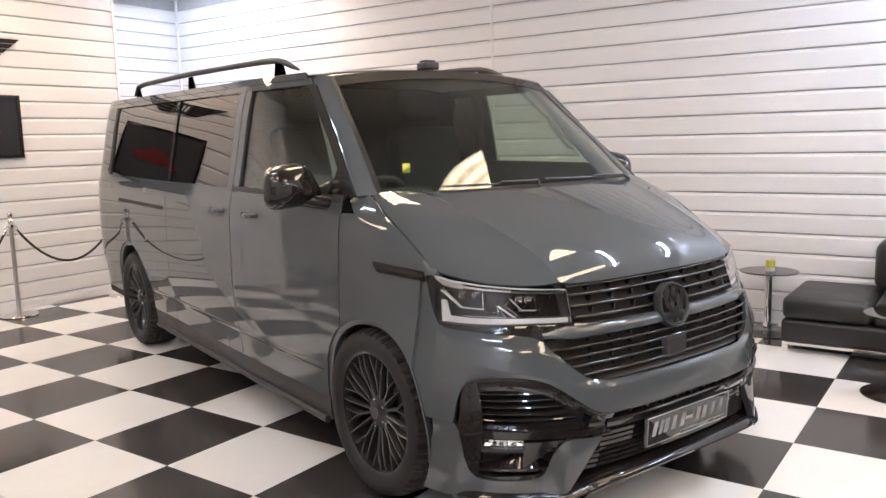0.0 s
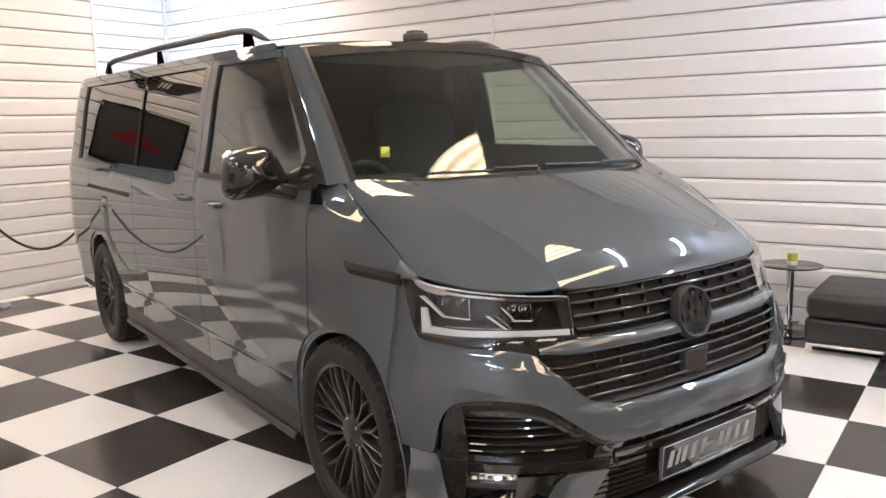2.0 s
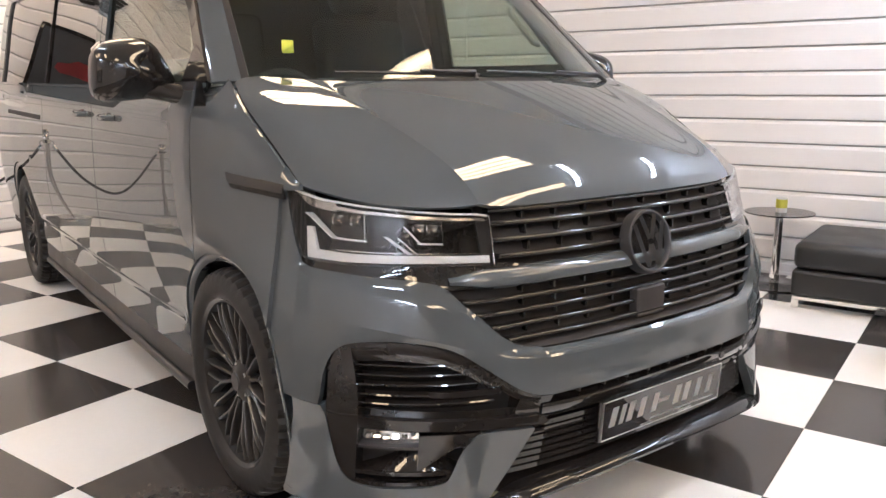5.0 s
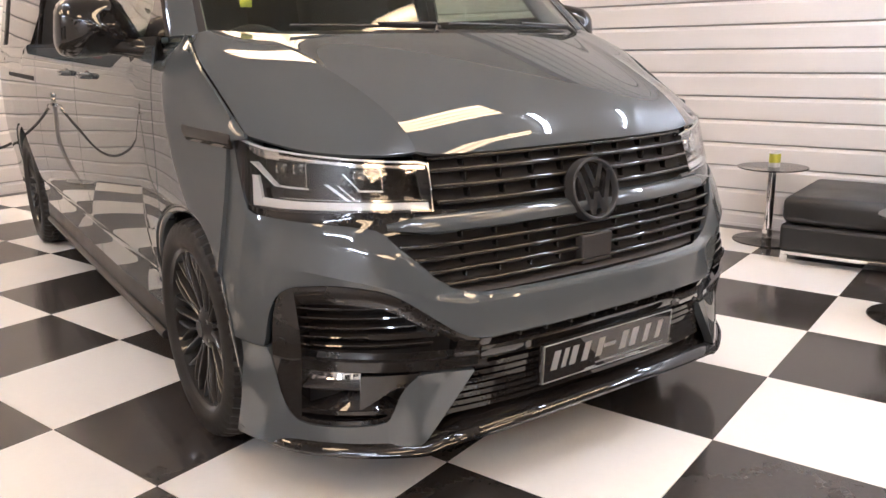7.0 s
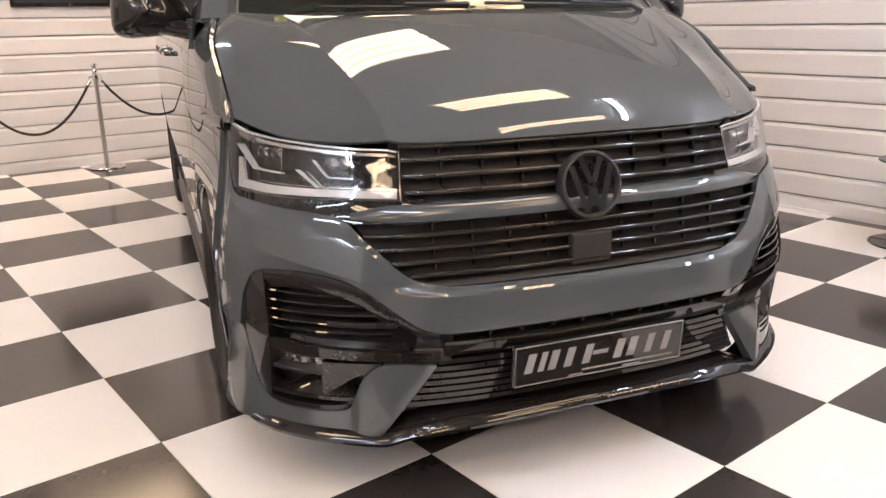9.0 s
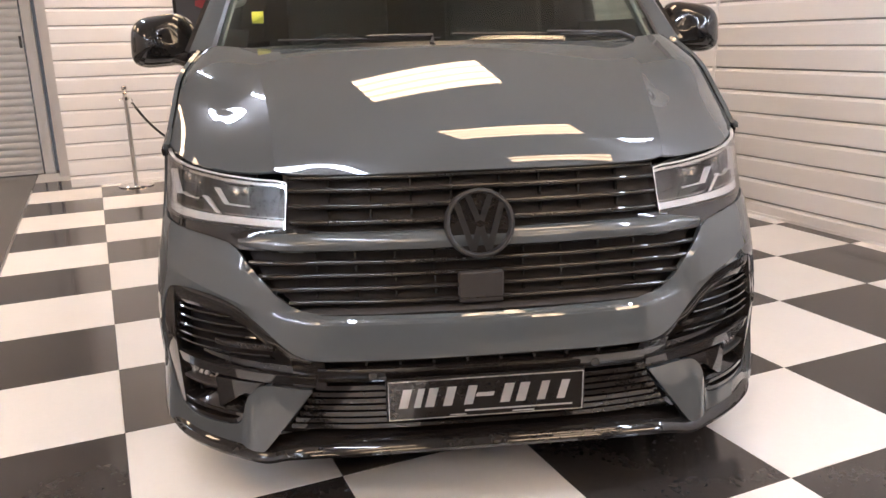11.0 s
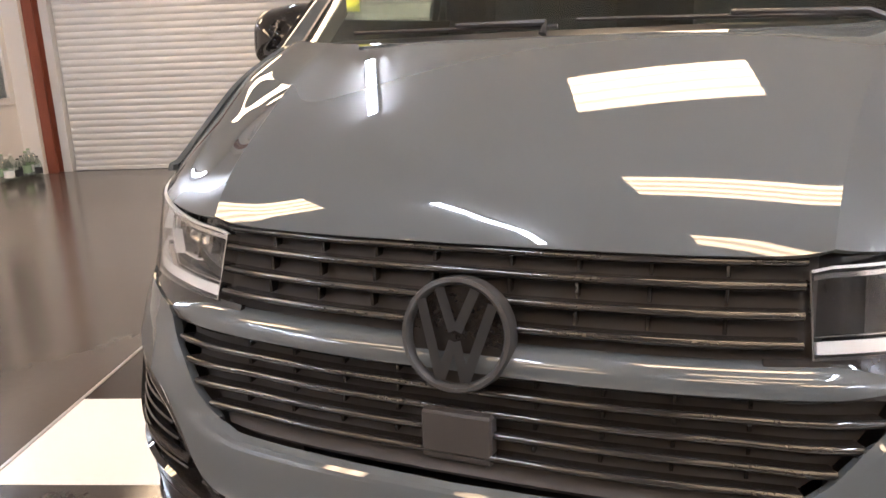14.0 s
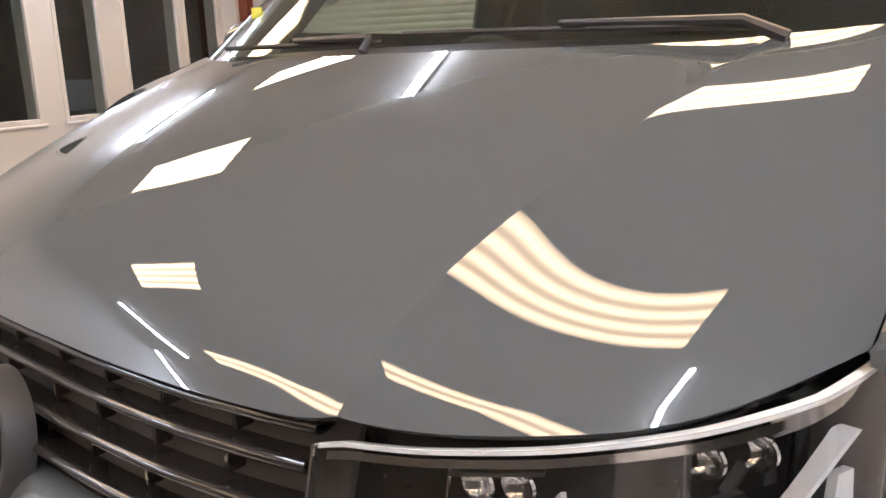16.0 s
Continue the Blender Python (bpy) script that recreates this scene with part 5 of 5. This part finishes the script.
# lip along the lower edge
LIPX = [(0.0, -0.835, 0.200), (0.30, -0.832, 0.198), (0.50, -0.812, 0.190), (0.550, -0.795, 0.180), (0.61, -0.775, 0.166), (0.70, -0.722, 0.166), (0.80, -0.645, 0.168), (0.875, -0.560, 0.170), (0.915, -0.48, 0.172), (0.932, -0.40, 0.174)]
rows = []
for k in range(-60, 61):
    q = abs(k) / 60 * (len(LIPX) - 1)
    tab = lambda i: lerp([(n, r[i]) for n, r in enumerate(LIPX)], q)
    x, y, z = tab(0), tab(1), tab(2)
    d = Vector((tab(0) - lerp([(n, r[0]) for n, r in enumerate(LIPX)], q - 0.05), tab(1) - lerp([(n, r[1]) for n, r in enumerate(LIPX)], q - 0.05))) if q > 0.06 else Vector((1, 0))
    d.normalize()
    nx, ny = d.y, -d.x
    s = -1 if k < 0 else 1
    rows.append([(s * (x + nx * o), y + ny * o, z + h) for o, h in ((-0.10, 0.036), (-0.03, 0.034), (-0.014, 0.029), (-0.002, 0.020), (0.003, 0.011), (-0.001, 0.003), (-0.02, -0.001), (-0.10, -0.001))])
obj("splitter", *sheet(rows, 0.003), GLOSS, van, "gloss black front splitter lip")


# ---- wheels ----
def make_wheel():
    """Wheel with its outer face towards larger x, axle at the origin."""
    e = knot("wheel", van, "black multi-spoke alloy wheel with low-profile tyre")
    R, r, W = TYRE, 0.262, 0.245
    prof = [(r, -W + 0.01), (r + 0.012, -W), (r + 0.05, -W - 0.006), (R - 0.016, -W + 0.004), (R - 0.004, -W + 0.03)]
    for g in (-0.185, -0.135, -0.085, -0.045):
        prof += [(R, g - 0.012), (R - 0.007, g - 0.009), (R - 0.007, g - 0.003), (R, g)]
    prof += [(R - 0.004, -0.026), (R - 0.014, -0.004), (R - 0.03, 0.004), (r + 0.045, 0.007), (r + 0.03, 0.009), (r + 0.012, 0.004), (r, -0.008)]
    seg = 150
    V, F, n = [], [], len(prof)
    for k in range(seg):
        a = 2 * math.pi * k / seg
        cut = 0.009 if k % 3 == 0 else 0.0
        for rr, h in prof:
            q = rr - (cut if rr > R - 0.018 and (h < -0.16 or h > -0.10) else 0)
            V.append((h, q * math.cos(a), q * math.sin(a)))
    for k in range(seg):
        for j in range(n - 1):
            a, b = k * n + j, ((k + 1) % seg) * n + j
            F.append((a, a + 1, b + 1, b))
    obj("tyre", V, F, RUBBER, e, "", True, 30)
    obj("rim", *lathe([(r + 0.002, -W + 0.012), (r - 0.012, -W + 0.02), (r - 0.03, -W + 0.08), (r - 0.022, -0.06), (r - 0.014, -0.03), (r - 0.010, -0.012), (r + 0.002, -0.004), (r + 0.004, -0.012), (r + 0.003, -W + 0.012)], 72, "x"), ALLOY, e)
    obj("brake_disc", *lathe([(0.06, -0.115), (0.165, -0.115), (0.165, -0.14), (0.06, -0.14)], 40, "x"), STEEL, e)
    obj("hub", *lathe([(0, -0.022), (0.030, -0.022), (0.036, -0.026), (0.052, -0.030), (0.072, -0.042), (0.075, -0.10), (0, -0.10)], 40, "x"), ALLOY, e)
    obj("centre_cap", *lathe([(0, -0.017), (0.028, -0.017), (0.031, -0.022), (0, -0.022)], 28, "x"), SATIN, e)

    def spoke(points, w):
        V, F = [], []
        for (rad, ang, h), ww in zip(points, w):
            c, s = math.cos(ang), math.sin(ang)
            for t, d in ((-1, -0.030), (-1, -0.004), (-0.45, 0.0), (0.45, 0.0), (1, -0.004), (1, -0.030)):
                V.append((h + d, rad * c - t * ww * s, rad * s + t * ww * c))
        for i in range(len(points) - 1):
            for j in range(6):
                a, b = i * 6 + j, i * 6 + (j + 1) % 6
                F.append((a, b, b + 6, a + 6))
        F += [tuple(range(5, -1, -1)), tuple(range(len(V) - 6, len(V)))]
        return V, F
    base = {}
    for k in range(10):
        a = 2 * math.pi * k / 10
        for kind, da, pts in (("straight", 0.0, [(0.065, 0, -0.034), (0.12, 0, -0.026), (0.20, 0, -0.016), (0.252, 0, -0.018)]),
                              ("fork", 0.0, [(0.060, 0.314, -0.040), (0.13, 0.314, -0.034), (0.165, 0.300, -0.028), (0.200, 0.245, -0.022), (0.252, 0.185, -0.020)]),
                              ("fork2", 0.0, [(0.130, 0.314, -0.034), (0.165, 0.328, -0.028), (0.200, 0.383, -0.022), (0.252, 0.443, -0.020)])):
            if kind not in base:
                base[kind] = obj("spoke", *spoke(pts, [0.0078, 0.0062, 0.0055, 0.0055, 0.0062][:len(pts)]), ALLOY, e)
                continue
            o = new("spoke", base[kind].data)
            o.parent = e
            o.matrix_basis = pose(0, 0, 0, math.degrees(a), 0, 0)
    for k in range(5):
        a = 2 * math.pi * (k + 0.5) / 5
        V, F = lathe([(0, 0.006), (0.0075, 0.006), (0.009, 0.0), (0.009, -0.012)], 12, "x")
        obj("wheel_bolt", [(x - 0.036, y + 0.05 * math.cos(a), z + 0.05 * math.sin(a)) for x, y, z in V], F, STEEL, e)
    return e


wheel = make_wheel()
first = True
for sx in (1, -1):
    for y in (FA, WB):
        m = pose(sx * 0.945, y + 0.012, AXLE, 0, 0, 0 if sx > 0 else 180)
        if first:
            wheel.matrix_basis = m
            first = False
        else:
            copy_thing(wheel, m)
for sx in (1, -1):
    for y in (FA, WB):
        part("brake_caliper", boxes((sx * 0.80 - 0.045, sx * 0.80 + 0.045, y - 0.19, y - 0.10, AXLE - 0.07, AXLE + 0.09), bevel=0.012, seg=2), STEEL, van)

# ---- cabin ----
dash = obj("dashboard", *sheet([[(x, y, z - 0.02 * (abs(x) / 0.75) ** 2) for y, z in ((0.02 + 0.17 * (x / 0.8) ** 2, 1.235), (0.25, 1.232), (0.45, 1.225), (0.60, 1.195), (0.68, 1.13), (0.70, 0.95), (0.66, 0.80))] for x in np.linspace(-0.80, 0.80, 17)], 0.02), DASH, van)
part("instrument_hood", boxes((-0.56, -0.22, 0.52, 0.70, 1.20, 1.255), bevel=0.03, seg=3), DASH, dash, "", True)
sw = knot("steering_wheel", van)
SWM = pose(-0.39, 0.83, 1.14, -62, 0, 0)
T = [(0.185 * math.cos(a), 0.185 * math.sin(a), 0) for a in np.linspace(0, 2 * math.pi, 41)]
for nm, (V, F), mat in (("rim", tube(T, 0.016, 10), PLASTIC), ("boss", lathe([(0, 0.02), (0.06, 0.02), (0.075, 0.0), (0.06, -0.04), (0, -0.05)], 24), PLASTIC)):
    o = obj(nm, V, F, mat, sw)
    o.matrix_basis = SWM
for a in (0, 180, 270):
    o = obj("spoke", *tube([(0.06, 0, 0), (0.18, 0, 0)], 0.014, 8), PLASTIC, sw)
    o.matrix_basis = SWM @ pose(0, 0, 0, 0, 0, a)
for x in (-0.40, 0.40):
    seat = knot("cab_seat", van, "dark cloth cab seat with headrest")
    for nm, args, tilt, piv in (("seat_cushion", (-0.25, 0.25, 0.0, 0.50, -0.10, 0.06), 4, (x, 0.88, 0.90)), ("backrest", (-0.25, 0.25, -0.06, 0.08, 0.0, 0.66), -12, (x, 1.36, 0.93)), ("headrest", (-0.14, 0.14, -0.05, 0.06, 0.70, 0.90), -12, (x, 1.36, 0.93))):
        bm = bmesh.new()
        box(bm, *args, bevel=0.045, seg=3)
        o = part(nm, bm, CLOTH, seat, "", True)
        o.matrix_basis = pose(*piv, tilt, 0, 0)
part("bulkhead", boxes((-0.78, 0.78, 1.70, 1.72, 0.4, 1.80)), DARK, van)
part("cab_floor", boxes((-0.88, 0.88, 0.44, 1.70, 0.42, 0.45), (-0.50, 0.50, -0.4, 0.44, 0.42, 0.45)), DARK, van)
obj("headlining", *sheet([[(x, y, 1.835 - 0.02 * (x / 0.7) ** 2) for y in (0.80, 1.2, 1.7)] for x in np.linspace(-0.70, 0.70, 7)], 0.01), TRIMGREY, van)
part("load_liner", boxes((-0.86, -0.84, 1.72, 4.2, 0.4, 1.24), (0.84, 0.86, 1.72, 4.2, 0.4, 1.24), (-0.84, 0.84, 4.1, 4.12, 0.4, 1.24), (-0.72, 0.72, 4.1, 4.12, 1.24, 1.79), (-0.7, 0.7, 1.72, 4.1, 1.80, 1.82)), DARK, van)
for side in (1, -1):
    P = []
    for s in (0, 0.5, 1):
        row = []
        for w in np.linspace(0, 1, 11):
            a = Vector(screen(0.975, w)) + Vector((0, 0.02, -0.012))
            z = 1.25 + 0.56 * w
            y = 0.37 + (z - 1.24) * 0.86
            b = Vector((half(y, z) - 0.03, y, z))
            p = a.lerp(b, s) + Vector((-0.02, 0.01, 0)) * 4 * s * (1 - s)
            row.append((side * p.x, p.y, p.z))
        P.append(row)
    obj("pillar_trim", *sheet(P, 0.008 * side), TRIMGREY, van)
    V, F = tube([(side * 0.78, 0.53, 1.43), (side * 0.745, 0.53, 1.44), (side * 0.715, 0.57, 1.50), (side * 0.695, 0.63, 1.57), (side * 0.735, 0.68, 1.60)], 0.013, 8)
    obj("grab_handle", V, F, TRIMGREY, van)
    obj("door_card", *sheet([[(side * (half(y, z) - 0.05), y, z) for z in np.linspace(0.5, 1.345, 6)] for y in np.linspace(0.32, 1.41, 6)], 0.01 * side), DASH, van)
# wipers, sticker
for x0, x1, px, py in ((-0.56, -0.02, -0.05, 0.0), (0.02, 0.62, 0.66, 0.0)):
    wip = knot("wiper", van)
    A = [Vector(screen(x / 0.80, 0.006 + 0.03 * abs((x - px))) ) + Vector((0, -0.012, 0.012)) for x in np.linspace(x0, x1, 12)]
    obj("blade", *tube(A, 0.0055, 6), PLASTIC, wip)
    B = [Vector(screen(px / 0.80, 0.0)) + Vector((0, -0.03, 0.0)), Vector(screen(px / 0.8 * 0.92, 0.02)) + Vector((0, -0.03, 0.012)), A[6] + Vector((0, -0.006, 0.009))]
    obj("arm", *tube(B, 0.007, 8, [0.010, 0.008, 0.005]), PLASTIC, wip)
c = Vector(screen(-0.82, 0.165))
part("sticker", boxes((c.x - 0.02, c.x + 0.02, c.y + 0.012, c.y + 0.0135, c.z - 0.012, c.z + 0.028)), YELLOW, van, "small yellow paper square on the windscreen")

# the body stands a little higher at the tail than at the nose
RAKE = lambda y: 0.012 * max(y - 0.5, 0) ** 2 / (max(y - 0.5, 0) + 0.5)
for ob in van.children_recursive:
    if ob.type != "MESH" or "wheel" in (ob.name.split(".")[0], ob.parent.name.split(".")[0]) or ob.name.startswith("brake"):
        continue
    if ob.matrix_basis.translation.length > 0:
        if not ob.parent.matrix_basis.translation.length:
            ob.location.z += RAKE(ob.location.y)
    elif not ob.parent.matrix_basis.translation.length:
        for v in ob.data.vertices:
            v.co.z += RAKE(v.co.y)

# ---- cladding boards and floor tiles ----
PITCH, FIRST = 0.1535, 0.11


def board_mesh(length, cut=0.0):
    prof = [(0.0, cut), (-0.0155, cut), (-0.0160, 0.002 + cut), (-0.0160, 0.1185), (-0.0150, 0.1215), (-0.0020, 0.1410), (0.0, 0.1420)]
    n = len(prof)
    V = [(x, y, z) for x in (0, length) for y, z in prof]
    F = [(i, (i + 1) % n, n + (i + 1) % n, n + i) for i in range(n)] + [tuple(range(n - 1, -1, -1)), tuple(range(n, 2 * n))]
    me = bpy.data.meshes.new("board")
    me.from_pydata(V, [], F)
    me.materials.append(BOARD)
    return me


def clad(wall, x, y, rz, length, top=HIGH):
    me, low = board_mesh(length), board_mesh(length, PITCH - FIRST + 0.021)
    for i in range(int((top - FIRST) / PITCH) + 1):
        o = new("board", me if i else low)
        o.parent = wall
        o.matrix_basis = pose(x, y, FIRST + (i - 1) * PITCH, 0, 0, rz)


JOINT = 0.79
# right wall: boards run along b, faces towards smaller a
clad(wall_right, RIGHT + 0.0158, BACK, -90, BACK - JOINT - 0.012)
clad(wall_right, RIGHT + 0.0158, JOINT - 0.012, -90, JOINT - 0.012 - FRONT)
clad(wall_partition, -0.86, PART + 0.0158, 0, 2.99)
clad(wall_partition, 2.115, PART + 0.016, 90, BACK - PART - 0.02)
clad(wall_alcove, 2.16, BACK + 0.0158, 0, RIGHT - 2.16)
for o, x0, x1, y0, y1 in ((wall_right, RIGHT - 0.006, RIGHT + 0.014, JOINT - 0.012, JOINT + 0.012), (wall_alcove, RIGHT - 0.03, RIGHT, BACK - 0.03, BACK - 0.001), (wall_partition, 2.105, 2.135, PART - 0.006, PART + 0.02)):
    part("corner_strip", boxes((x0, x1, y0, y1, 0.02, HIGH - 0.005), bevel=0.002), BOARD, o)
for nm, r in (("baseboard_right", (RIGHT - 0.004, RIGHT + 0.014, FRONT, BACK, 0.0, 0.02)), ("baseboard_partition", (-0.86, 2.13, PART - 0.004, PART + 0.014, 0.0, 0.02))):
    block(nm, [r], BOARD, "low white foot strip under the cladding", "baseboard")

tiles = {}
for c, mat in ((0, TILEW), (1, TILEB)):
    bm = boxes((0.0008, 0.5992, 0.0008, 0.5992, -0.011, 0.0), bevel=0.0012)
    me = bpy.data.meshes.new("tile")
    bm.to_mesh(me)
    bm.free()
    me.materials.append(mat)
    tiles[c] = me
for i in range(-2, 7):
    for j in range(-12, 9):
        o = new("tile", tiles[(i + j) % 2])
        o.parent = floor
        o.location = (0.6 * i, 0.6 * j, 0)
